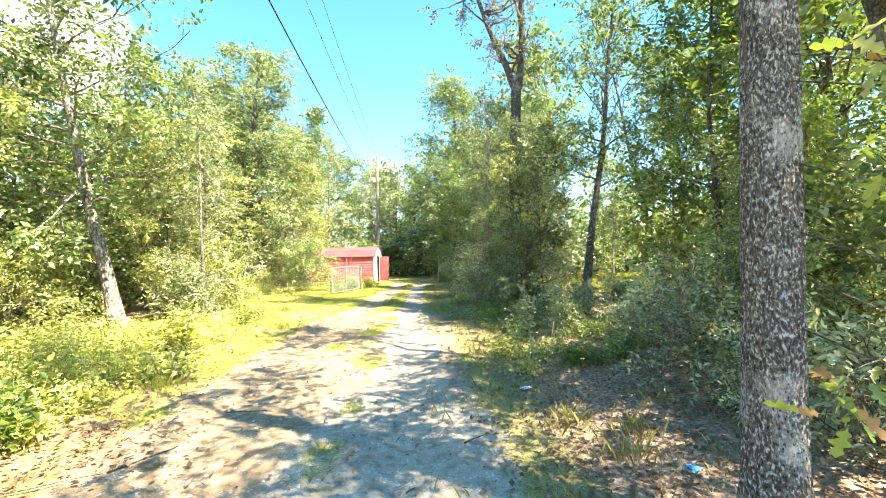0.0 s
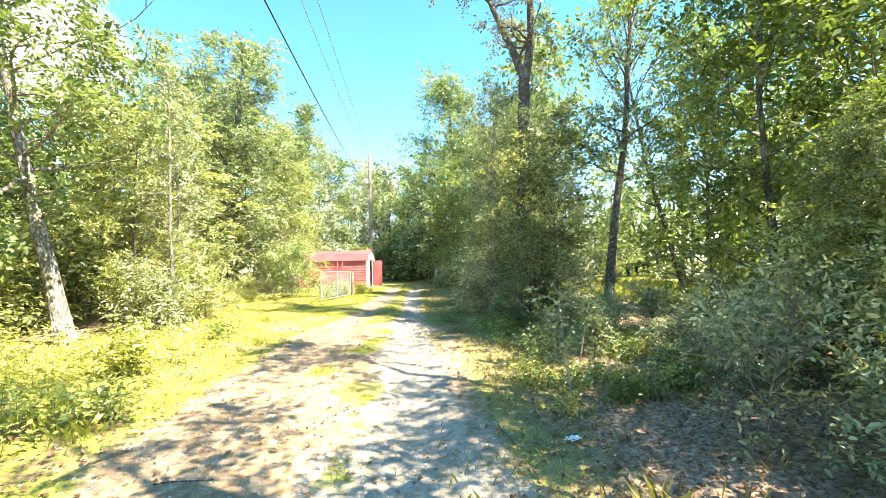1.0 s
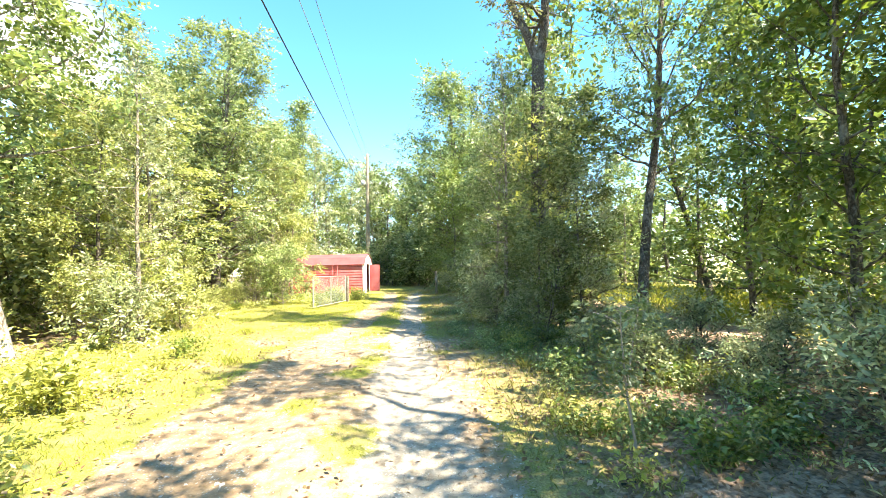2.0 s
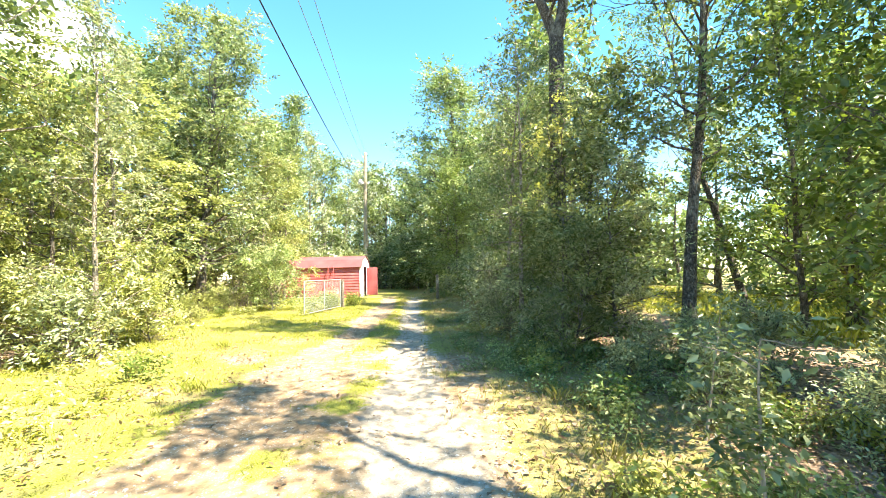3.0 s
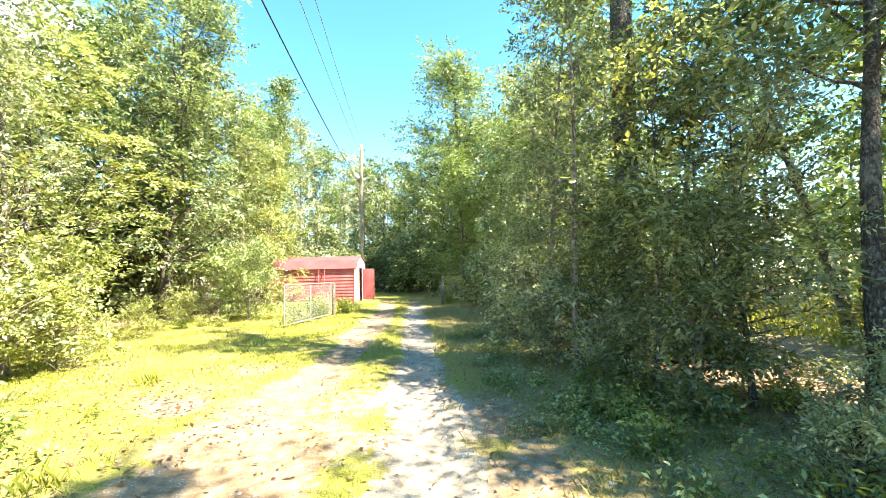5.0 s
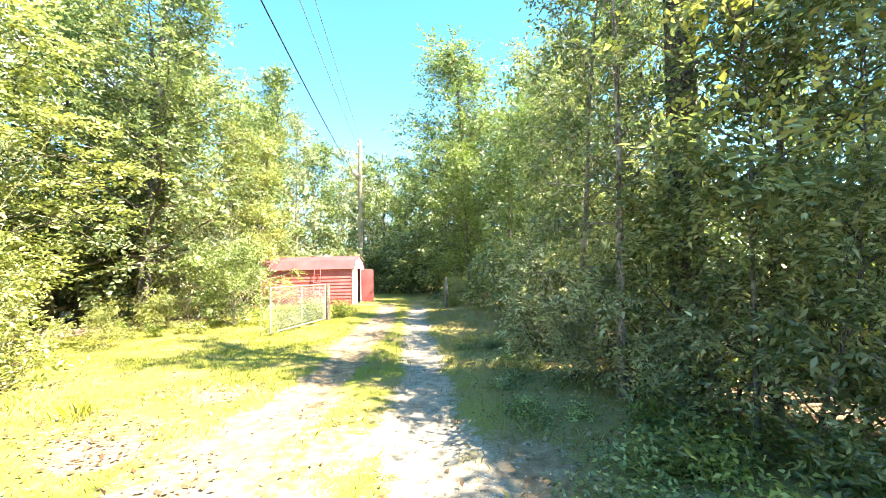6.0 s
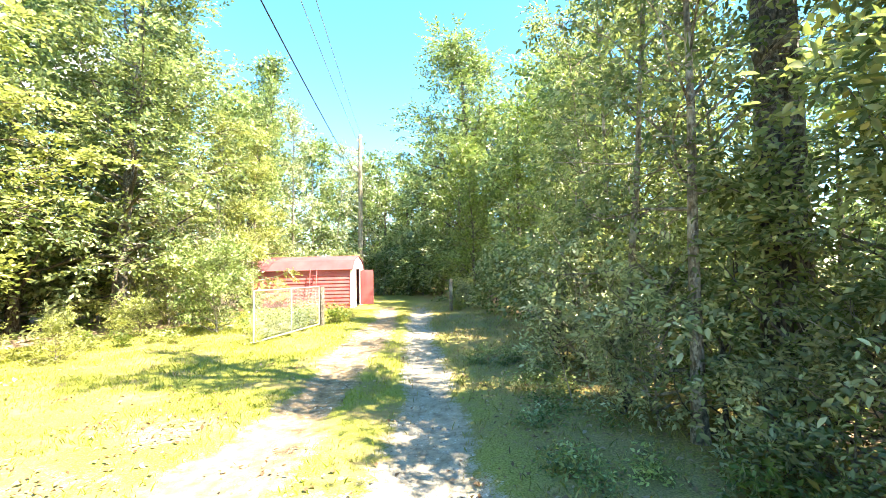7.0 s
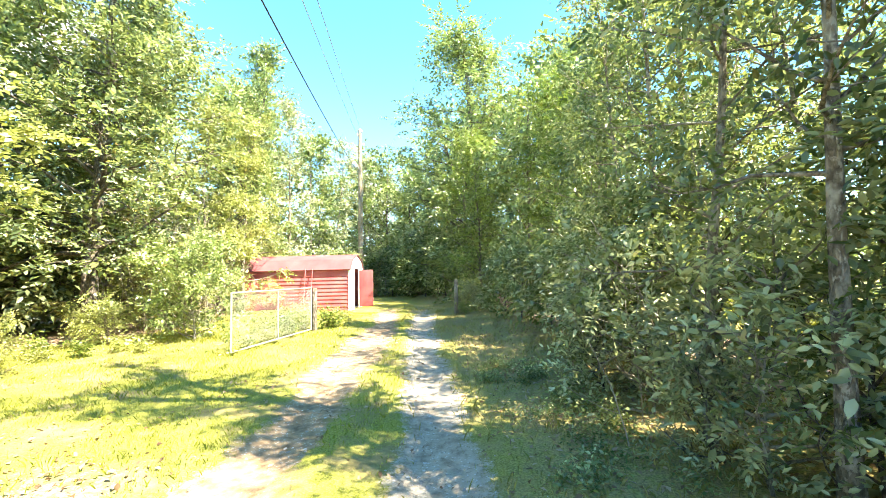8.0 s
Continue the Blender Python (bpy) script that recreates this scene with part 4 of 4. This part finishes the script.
def grass():
    rng = R(91)
    X, Y = scatter(rng, 215000, -8.5, -0.2, 1.0, 26, lawn_amount)
    far = np.clip((Y - 6) / 14, 0, 1)
    h = rng.uniform(0.015, 0.06, len(X)) * (1 + 0.5 * smooth_noise(X, Y, 1.1, 13)) * (1 + 0.3 * far)
    tagged(new("meadow_grass", mesh_of("meadow_grass", *blades(rng, X, Y, h, 0.003 + 0.0035 * far), M_GRASS)), "short sunlit yellow-green grass beside the drive", "grass", kind="stuff")
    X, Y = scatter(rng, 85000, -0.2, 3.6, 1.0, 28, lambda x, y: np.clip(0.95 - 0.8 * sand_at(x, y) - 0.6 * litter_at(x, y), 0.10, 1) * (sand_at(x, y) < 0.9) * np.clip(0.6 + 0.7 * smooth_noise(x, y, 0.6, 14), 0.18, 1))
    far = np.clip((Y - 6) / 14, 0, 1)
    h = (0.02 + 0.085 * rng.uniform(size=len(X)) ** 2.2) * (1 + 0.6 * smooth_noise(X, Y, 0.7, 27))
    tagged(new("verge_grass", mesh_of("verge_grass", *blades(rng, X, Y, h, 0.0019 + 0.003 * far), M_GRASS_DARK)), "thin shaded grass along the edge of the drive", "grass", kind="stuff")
    X, Y = scatter(rng, 24000, 7.0, 14, 2, 26, lambda x, y: 0 * x + 0.8)
    tagged(new("clearing_grass", mesh_of("clearing_grass", *blades(rng, X, Y, rng.uniform(0.1, 0.35, len(X)), np.full(len(X), 0.012)), M_GRASS)), "bright sunlit grass in the clearing beyond the trees", "grass", kind="stuff")
    # a few tall tufts
    for x, y in ((1.55, 2.95), (1.75, 3.3), (1.35, 3.6), (1.6, 8.3), (-3.0, 5.2), (-2.9, 9.5), (-3.6, 12.2), (1.5, 6.9), (1.9, 10.4)):
        k = 60
        X, Y = x + rng.normal(size=k) * 0.10, y + rng.normal(size=k) * 0.10
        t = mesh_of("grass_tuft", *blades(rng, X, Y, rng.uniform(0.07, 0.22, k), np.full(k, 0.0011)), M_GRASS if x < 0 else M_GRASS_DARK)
        tagged(new("grass_tuft", t), "taller tuft of arching grass at the verge", "grass tuft", "grass tufts", "stuff")


grass()


def dry_leaves():
    rng = R(92)
    X, Y = scatter(rng, 95000, -7, 6.0, 1.0, 22, lambda x, y: np.clip(litter_at(x, y) * 1.1 + 0.018 * sand_at(x, y) + 0.40 * np.clip((x - 0.3) / 0.8, 0, 1), 0, 1) * np.where(x > 3.6, 0.5, 1) * np.where((y > 9) & (x > 0), 0.7, 1))
    C = np.stack([X, Y, ground_z(X, Y) + 0.008 + 0.02 * rng.uniform(size=len(X))], -1)
    n = len(X)
    V, F = leaves(rng, C, np.full(n, 0.052), 0.6, 3.0, 0.0)
    tagged(new("dry_leaves", mesh_of("dry_leaves", V, F, M_LITTER)), "dry brown and grey fallen leaves under the trees", "leaf litter", kind="stuff")


dry_leaves()


def debris():
    """Dark crumbs of bark and twig over the sandy drive."""
    rng = R(95)
    X, Y = scatter(rng, 14000, -3.6, 2.4, 1.0, 18, lambda x, y: np.clip(0.25 + 0.6 * smooth_noise(x, y, 0.9, 31), 0.02, 1))
    n = len(X)
    C = np.stack([X, Y, ground_z(X, Y) + 0.006], -1)
    tagged(new("debris", mesh_of("debris", *leaves(rng, C, 0.012 + 0.06 * rng.uniform(size=n) ** 3, 0.15, 2.5, 0.0), M_LITTER)), "dark crumbs of bark and twigs on the drive", "debris", kind="stuff")


debris()


def gravel():
    """Flat pale stones trodden into the tracks."""
    rng = R(93)
    X, Y = scatter(rng, 9000, -2.6, 1.4, 1.2, 20, lambda x, y: sand_at(x, y) * np.clip(0.35 + 0.8 * smooth_noise(x, y, 0.9, 15), 0, 1))
    n = len(X)
    k = 7
    r = rng.uniform(0.006, 0.022, n) * (rng.uniform(size=n) ** 1.2 + 0.35)
    ang = np.linspace(0, 2 * np.pi, k, endpoint=False)[None] + rng.uniform(-0.3, 0.3, (n, k))
    rr = r[:, None] * rng.uniform(0.7, 1.2, (n, k))
    z = ground_z(X, Y)
    low = np.stack([X[:, None] + rr * np.cos(ang), Y[:, None] + rr * np.sin(ang), np.repeat((z - 0.01)[:, None], k, 1)], -1)
    high = np.stack([X[:, None] + 0.75 * rr * np.cos(ang), Y[:, None] + 0.75 * rr * np.sin(ang), (z + 0.3 * r)[:, None] + rng.uniform(-0.08, 0.08, (n, k)) * r[:, None]], -1)
    mid = np.stack([X, Y, z + 0.38 * r], -1)[:, None]
    V = np.concatenate([low, high, mid], 1).reshape(-1, 3)
    b = np.arange(n)[:, None] * (2 * k + 1)
    F = []
    for q in range(k):
        p = (q + 1) % k
        F += [b + np.array([[q, p, k + p]]), b + np.array([[q, k + p, k + q]]), b + np.array([[k + q, k + p, 2 * k]])]
    tagged(new("gravel", mesh_of("gravel", V, np.concatenate(F), M_STONE)), "pale flat stones trodden into the sandy tracks", "gravel", kind="stuff")


gravel()


def weeds():
    """Waist-high leafy weeds on the sunny side."""
    rng = R(94)
    stems, C, S = [], [], []
    X, Y = scatter(rng, 2600, -7.2, -2.9, 1.4, 11.5, lambda x, y: np.clip((-3.0 - x) / 0.5 + 0.4 * smooth_noise(x, y, 0.8, 16), 0, 1) * np.clip((10.5 - y) / 3.5, 0.08, 1) * np.clip(0.75 + 0.5 * smooth_noise(x, y, 1.2, 17), 0.15, 1))
    for x, y in zip(X, Y):
        h = rng.uniform(0.15, 0.5) * (1 + 0.6 * float(smooth_noise(x, y, 1.2, 18))) * (1.25 if y < 6 else 0.8) * (1.3 if x < -3.8 else 0.8)
        p = wander(rng, (x, y, gz(x, y) - 0.02), (rng.normal() * 0.2, rng.normal() * 0.2, 1), h, 5, 0.1)
        stems.append(tube(p, np.linspace(0.004, 0.0015, 5), 3))
        k = int(10 + 34 * h)
        q = rng.uniform(0.25, 1.0, k)
        c = np.stack([np.interp(q, np.linspace(0, 1, 5), p[:, a]) for a in range(3)], -1) + rng.normal(size=(k, 3)) * np.array([0.07, 0.07, 0.03]) * (0.5 + h)
        C.append(c), S.append(np.full(k, rng.uniform(0.045, 0.095)))
    t = thing("weeds", "tall sunlit yellow-green leafy weeds on the bank", "weeds", kind="stuff")
    part("stems", mesh_of("stems", *join(stems), M_STEM), t)
    part("leaves", mesh_of("leaves", *leaves(rng, np.concatenate(C), np.concatenate(S), 0.45, 1.7, 0.1), M_LEAF_WEED), t)


weeds()


def bare_thicket(x, y, seed, n, h, label):
    """A tangle of bare pale twigs and dead vine."""
    rng = R(seed)
    t = thing("dead_vine_tangle", label, "dead vines", "dead vine tangles", at=(x, y, gz(x, y)))
    wood = []
    for k in range(n):
        p0 = np.array([rng.normal() * 0.5, rng.normal() * 0.4, -0.05])
        p = wander(rng, p0, (rng.normal() * 0.2, rng.normal() * 0.2, 1), h * rng.uniform(0.5, 1.1), 10, 0.12, 0.04)
        wood.append(tube(p, np.linspace(0.0075, 0.0025, 10), 4))
        for s in range(4):
            tw = wander(rng, p[rng.randint(2, 10)], rng.normal(size=3), rng.uniform(0.3, 0.9), 7, 0.25, -0.02)
            wood.append(tube(tw, np.linspace(0.004, 0.0018, 7), 3))
    tagged(part("stem", mesh_of("stem", *join(wood), M_TWIG, True), t), kind="stuff")


bare_thicket(-6.4, 21.4, 121, 26, 3.2, "pale bare twigs and dead vines by the oak"), bare_thicket(-6.6, 22.0, 122, 22, 4.2, "pale bare twigs and dead vines by the oak")
bare_thicket(-1.9, 38.5, 123, 22, 4.5, "bleached dead branches behind the shed"), bare_thicket(-7.0, 13.6, 125, 18, 4.0, "pale bare twigs among the sunlit trees")
for k, (x, y, n, h) in enumerate(((3.6, 14.6, 9, 2.0), (2.3, 13.4, 4, 2.0))):
    bare_thicket(x, y, 127 + k, n, h, "thin dry stems in the shaded thicket")


def weed_plant(x, y, h, seed, mat, spread_r=0.3):
    rng = R(seed)
    t = thing("weed_plant", "leafy bright green weed clump in the grass", "weed", "weed clumps", at=(x, y, gz(x, y)))
    stems, C = [], []
    for k in range(8 + int(h * 14)):
        p = wander(rng, (rng.normal() * 0.08, rng.normal() * 0.08, -0.02), (rng.normal() * 0.35, rng.normal() * 0.35, 1), h * rng.uniform(0.6, 1.1), 5, 0.1)
        stems.append(tube(p, np.linspace(0.006, 0.002, 5), 4))
        q = rng.uniform(0.2, 1.0, 26)
        C.append(np.stack([np.interp(q, np.linspace(0, 1, 5), p[:, a]) for a in range(3)], -1) + rng.normal(size=(26, 3)) * spread_r * 0.2)
    tagged(part("stalk", mesh_of("stalk", *join(stems), M_STEM), t), kind="stuff")
    C = np.concatenate(C)
    part("leaves", mesh_of("leaves", *leaves(rng, C, np.full(len(C), 0.032 + 0.085 * h), 0.5, 1.1, 0.1), mat), t)


weed_plant(-3.75, 9.9, 0.42, 101, M_LEAF_FRESH), weed_plant(-4.05, 10.15, 0.36, 102, M_LEAF_FRESH), weed_plant(-3.1, 5.6, 0.45, 103, M_LEAF_GOLD), weed_plant(-3.85, 7.35, 0.75, 113, M_LEAF_WEED), weed_plant(-4.0, 7.7, 0.5, 114, M_LEAF_WEED), weed_plant(-3.3, 3.6, 0.6, 104, M_LEAF_FRESH)
weed_plant(-2.2, 21.3, 0.7, 105, M_LEAF_FRESH), weed_plant(-1.95, 21.8, 0.5, 106, M_LEAF_WEED), weed_plant(-3.3, 17.8, 0.3, 107, M_LEAF_WEED), weed_plant(2.0, 11.0, 0.3, 108, M_LEAF_FRESH), weed_plant(2.15, 8.0, 0.3, 109, M_LEAF_FRESH)
rng_w = R(200)
for k in range(64):
    weed_plant(float(rng_w.uniform(1.35, 3.6)), float(rng_w.uniform(5.2, 10.6)), float(rng_w.uniform(0.10, 0.34)), 201 + k, (M_LEAF_WEED, M_LEAF_SUN, M_LEAF_GOLD, M_LEAF_FRESH)[k % 4], 0.36)
for k in range(44):
    weed_plant(float(rng_w.uniform(0.95, 2.0)), float(rng_w.uniform(9.6, 16.5)), float(rng_w.uniform(0.05, 0.17)), 301 + k, (M_LEAF_SUN, M_LEAF_DARK, M_LEAF_GOLD)[k % 3], 0.3)
for k, (x, y, h) in enumerate(((-3.35, 18.5, 0.3), (-3.2, 19.4, 0.4), (-3.0, 20.2, 0.5), (-6.5, 17.7, 0.35), (-6.0, 18.0, 0.4), (-5.6, 18.3, 0.35), (-7.0, 18.2, 0.45), (-5.2, 18.2, 0.3))):
    weed_plant(x, y, h, 290 + k, (M_LEAF_FRESH, M_LEAF_GOLD)[k % 2])
weed_plant(-3.45, 21.3, 0.8, 115, M_LEAF_FRESH), weed_plant(-3.1, 22.2, 0.75, 116, M_LEAF_SUN), weed_plant(-3.7, 20.4, 0.6, 117, M_LEAF_FRESH), weed_plant(-2.9, 21.4, 0.6, 118, M_LEAF_GOLD), weed_plant(1.9, 23.9, 0.5, 110, M_LEAF_FRESH), weed_plant(2.5, 11.3, 0.35, 111, M_LEAF_FRESH), weed_plant(3.5, 12.0, 0.4, 112, M_LEAF_FRESH)


# ---- the shed ----
def box(bm, x0, x1, y0, y1, z0, z1, bevel=0.0):
    r = bmesh.ops.create_cube(bm, size=1.0, matrix=Matrix.Translation(((x0 + x1) / 2, (y0 + y1) / 2, (z0 + z1) / 2)) @ Matrix.Diagonal((x1 - x0, y1 - y0, z1 - z0, 1)))
    if bevel:
        es = list({e for v in r["verts"] for e in v.link_edges})
        bmesh.ops.bevel(bm, geom=es, offset=bevel, segments=1, affect="EDGES")
    return bm


def shed():
    L, D, H, TOP = 4.3, 2.4, 1.68, 2.25
    s = thing("shed", "faded red metal garden shed with white gable and open door", "shed", at=(-2.35, 26.7, gz(-2.35, 26.7)), turn=-6)
    # lapped siding, one board above another
    n = 11
    for k in range(n):
        z0, h = H * k / n, H / n
        bm = bmesh.new()
        a = [bm.verts.new((-L, y, z)) for y, z in ((0.0, z0), (-0.034, z0 + 0.004), (-0.030, z0 + 0.03), (-0.006, z0 + h - 0.004), (0.0, z0 + h - 0.003))]
        b = [bm.verts.new((0.0, v.co.y, v.co.z)) for v in a]
        for i in range(5):
            bm.faces.new((a[i], b[i], b[(i + 1) % 5], a[(i + 1) % 5]))
        bm.faces.new(a), bm.faces.new(b[::-1])
        part("siding_board", bm, s, "", M_RED)
    part("corner_post", box(bmesh.new(), -0.05, 0.045, -0.045, -0.036, 0.0, H, 0.002), s, "white corner trim", M_WHITE)
    lad = thing("ladder", "short red ladder leaning on the shed front", "ladder")
    lad.matrix_basis = s.matrix_basis.copy()
    for x in (-1.78, -1.50):
        part("ladder_rail", mesh_of("ladder_rail", *tube([(x, -0.36, 0.0), (x + 0.02, -0.20, 0.8), (x + 0.04, -0.10, H + 0.02)], [0.02, 0.02, 0.02], 6), M_RED, True), lad)
    for z in (0.35, 0.7, 1.05, 1.4):
        y = -0.36 + 0.26 * z / H
        part("ladder_rung", mesh_of("ladder_rung", *tube([(-1.77, y, z), (-1.49, y, z)], [0.013, 0.013], 6), M_RED, True), lad)
    part("back_wall", box(bmesh.new(), -L, 0, D - 0.03, D, 0, H), s, "", M_RED)
    bm = bmesh.new()
    box(bm, 0.0, 0.04, -0.02, 0.75, 0, H), box(bm, 0.0, 0.04, 1.65, D, 0, H)
    prof = [(-0.02, H), (0.35, H + 0.34), (D / 2, TOP), (D - 0.35, H + 0.34), (D + 0.02, H)]
    a = [bm.verts.new((0.0, y, z)) for y, z in prof]
    b = [bm.verts.new((0.04, y, z)) for y, z in prof]
    bm.faces.new(a[::-1]), bm.faces.new(b)
    for k in range(5):
        bm.faces.new((a[k], a[(k + 1) % 5], b[(k + 1) % 5], b[k]))
    part("gable", bm, s, "white metal gable end", M_WHITE)
    part("left_gable", box(bmesh.new(), -L, -L + 0.03, 0.0, D, 0, H), s, "", M_RED)
    bm = bmesh.new()
    pr = [(-0.10, H - 0.06), (0.33, H + 0.36), (D / 2, TOP + 0.02), (D - 0.33, H + 0.36), (D + 0.10, H - 0.06)]
    for (y0, z0), (y1, z1) in zip(pr, pr[1:]):
        vs = [bm.verts.new(p) for p in ((-L - 0.05, y0, z0), (0.08, y0, z0), (0.08, y1, z1), (-L - 0.05, y1, z1))]
        bm.faces.new(vs)
    bmesh.ops.remove_doubles(bm, verts=bm.verts, dist=0.001)
    bmesh.ops.solidify(bm, geom=bm.faces[:], thickness=-0.03)
    part("roof", bm, s, "faded red sheet metal roof", M_ROOF)
    # floor coloured near black: the shade inside the shed is put into it
    part("floor", box(bmesh.new(), -L + 0.03, -0.01, 0.03, D - 0.04, 0.02, 0.06), s, "", M_DARK)
    d = part("door", box(bmesh.new(), 0, 0.62, -0.015, 0.015, 0.05, H - 0.05, 0.006), s, "red door standing open", M_RED)
    d.matrix_basis = pose(0.05, 1.66, 0, 0, 0, -8)


shed()


def utility_pole():
    x, y = -2.8, 35.7
    p = thing("utility_pole", "tall weathered wooden utility pole with service light", "utility pole", at=(x, y, gz(x, y)))
    V, F = tube([(0, 0, -0.3), (0, 0, 3), (0.02, 0, 7), (0.03, 0, 10.6)], [0.16, 0.155, 0.135, 0.11], 14)
    part("pole", mesh_of("pole", V, F, M_WOOD, True), p)
    part("cap", mesh_of("cap", *tube([(0.03, 0, 10.55), (0.03, 0, 10.62), (0.03, 0, 10.64)], [0.118, 0.112, 0.01], 14), M_WOOD), p, "weathered pale pole top")
    # a lamp on a short arm, and the insulators that carry the lines
    part("lamp_arm", mesh_of("lamp_arm", *tube([(-0.05, -0.12, 8.1), (-0.2, -0.3, 8.3), (-0.3, -0.45, 8.32)], [0.025, 0.025, 0.025], 8), M_STEEL, True), p)
    hd = part("lamp_head", mesh_of("lamp_head", *tube([(-0.3, -0.45, 8.44), (-0.3, -0.45, 8.38), (-0.3, -0.45, 8.25), (-0.3, -0.45, 8.06), (-0.3, -0.45, 8.04)], [0.02, 0.12, 0.16, 0.19, 0.02], 16), M_WHITE, True), p, "white enamelled lamp head")
    for x_, z_ in ((-0.12, 10.3), (0.14, 10.5), (-0.14, 8.25)):
        part("insulator", mesh_of("insulator", *tube([(x_, -0.08, z_ - 0.08), (x_, -0.08, z_ - 0.03), (x_, -0.08, z_), (x_, -0.08, z_ + 0.05)], [0.03, 0.055, 0.05, 0.02], 10), M_WHITE, True), p)


utility_pole()


def wires():
    for name, lab, r, x0, z0, x1, z1, sag, mat in (("service_cable", "thick black overhead service cable", 0.016, -2.9, 8.3, -2.35, 8.0, 1.5, M_CABLE),
                                                ("power_line", "thin bare overhead power line", 0.012, -2.8, 10.4, -2.9, 10.6, 1.4, M_ALU),
                                                ("power_line", "thin bare overhead power line", 0.012, -2.65, 10.9, -2.4, 11.0, 1.3, M_ALU)):
        f = np.linspace(0, 1, 40)
        P = np.stack([x0 + (x1 - x0) * f, 35.6 - 55.6 * f, z0 + (z1 - z0) * f - 4 * sag * f * (1 - f)], -1)
        V, F = tube(P, np.full(40, r), 6)
        tagged(new(name, mesh_of(name, V, F, mat, True)), lab, "cable")


wires()


def gate():
    a, b = Vector((-3.31, 17.65)), Vector((-2.58, 21.0))
    g = thing("gate_leaf", "open galvanised chain-link drive gate leaf", "gate", at=(a.x, a.y, gz(a.x, a.y)), turn=math.degrees(math.atan2(b.y - a.y, b.x - a.x)))
    Lg, Hg, Z0 = (b - a).length - 0.1, 1.14, 0.07
    for nm, q in (("stile", [(0, 0, Z0), (0, 0, Hg)]), ("stile", [(Lg, 0, Z0), (Lg, 0, Hg)]), ("stile", [(Lg * 0.5, 0, Z0), (Lg * 0.5, 0, Hg)]), ("top_rail", [(0, 0, Hg), (Lg, 0, Hg)]), ("bottom_rail", [(0, 0, Z0), (Lg, 0, Z0)])):
        part(nm, mesh_of(nm, *tube(q, [0.018, 0.018], 10), M_STEEL, True), g)
    # woven wire: zigzag strands, each hooked into the next
    wires_, step, n = [], 0.075, 0
    for k in range(int(Lg / step)):
        z = np.arange(Z0, Hg + 0.001, step * 0.5)
        x = k * step + step * 0.5 + np.where(np.arange(len(z)) % 2 == 0, -1, 1) * step * 0.5
        y = np.where(np.arange(len(z)) % 2 == 0, -1, 1) * 0.004
        wires_.append(tube(np.stack([x, y, z], -1), np.full(len(z), 0.0035), 4))
    tagged(part("wire_mesh", mesh_of("wire_mesh", *join(wires_), M_MESH, True), g, "woven diamond wire mesh"), kind="stuff")
    for x, y, h, lab in ((-2.55, 21.08, 1.12, "weathered dark wooden gate post with gate hinges"), (1.6, 24.0, 1.2, "weathered dark wooden gate post by the thicket")):
        p = thing("gate_post", lab, "post", "gate posts", at=(x, y, gz(x, y)))
        part("post", mesh_of("post", *tube([(0, 0, -0.3), (0, 0, 0.5), (0.01, 0, h - 0.02), (0.01, 0, h)], [0.075, 0.07, 0.065, 0.045], 10), M_POST, True), p)


gate()


def bits():
    for nm, lab, cat, x, y, r, mat, seed in (("plastic_scrap", "crumpled bright blue plastic scrap on leaf litter", "litter", 1.85, 2.70, 0.05, M_BLUE, 1), ("paper_scrap", "small white paper scrap on the verge", "litter", 1.24, 4.6, 0.05, M_PAPER, 2)):
        rng = R(seed)
        k = 9
        gx, gy = np.meshgrid(np.linspace(-1, 1, k), np.linspace(-1, 1, k))
        z = 0.35 * rng.uniform(0, 1, (k, k))
        V = np.stack([gx * r * 1.3 + rng.normal(size=(k, k)) * r * 0.1, gy * r * 0.8 + rng.normal(size=(k, k)) * r * 0.1, z * r], -1).reshape(-1, 3) + np.array([0, 0, 0.01])
        i = np.arange(k * k).reshape(k, k)
        o = new(nm, mesh_of(nm, V, np.stack([i[:-1, :-1], i[:-1, 1:], i[1:, 1:], i[1:, :-1]], -1).reshape(-1, 4), mat))
        o.matrix_basis = pose(x, y, gz(x, y), 0, 0, 30)
        tagged(o, lab, cat)
    rng = R(5)
    for x, y, ln, turn in ((-2.5, 2.6, 0.55, 20), (-2.2, 3.2, 0.5, 60), (-2.75, 3.8, 0.35, 120), (-1.9, 4.4, 0.4, 10), (0.4, 3.4, 0.35, 40), (0.75, 4.6, 0.5, 100), (1.3, 5.2, 0.6, 30), (1.5, 8.6, 0.5, 150), (-2.95, 2.9, 0.8, 15)):
        p = wander(rng, (0, 0, 0.012), (1, 0, 0), ln, 7, 0.12) * np.array([1, 1, 0.25]) + np.array([0, 0, 0.012])
        o = new("fallen_twig", mesh_of("fallen_twig", *tube(p, np.linspace(0.008, 0.003, 7), 5), M_BARK_DARK, True))
        o.matrix_basis = pose(x, y, gz(x, y), 0, 0, turn)
        tagged(o, "thin dry fallen twig on the ground", "twig", "fallen twigs")


bits()
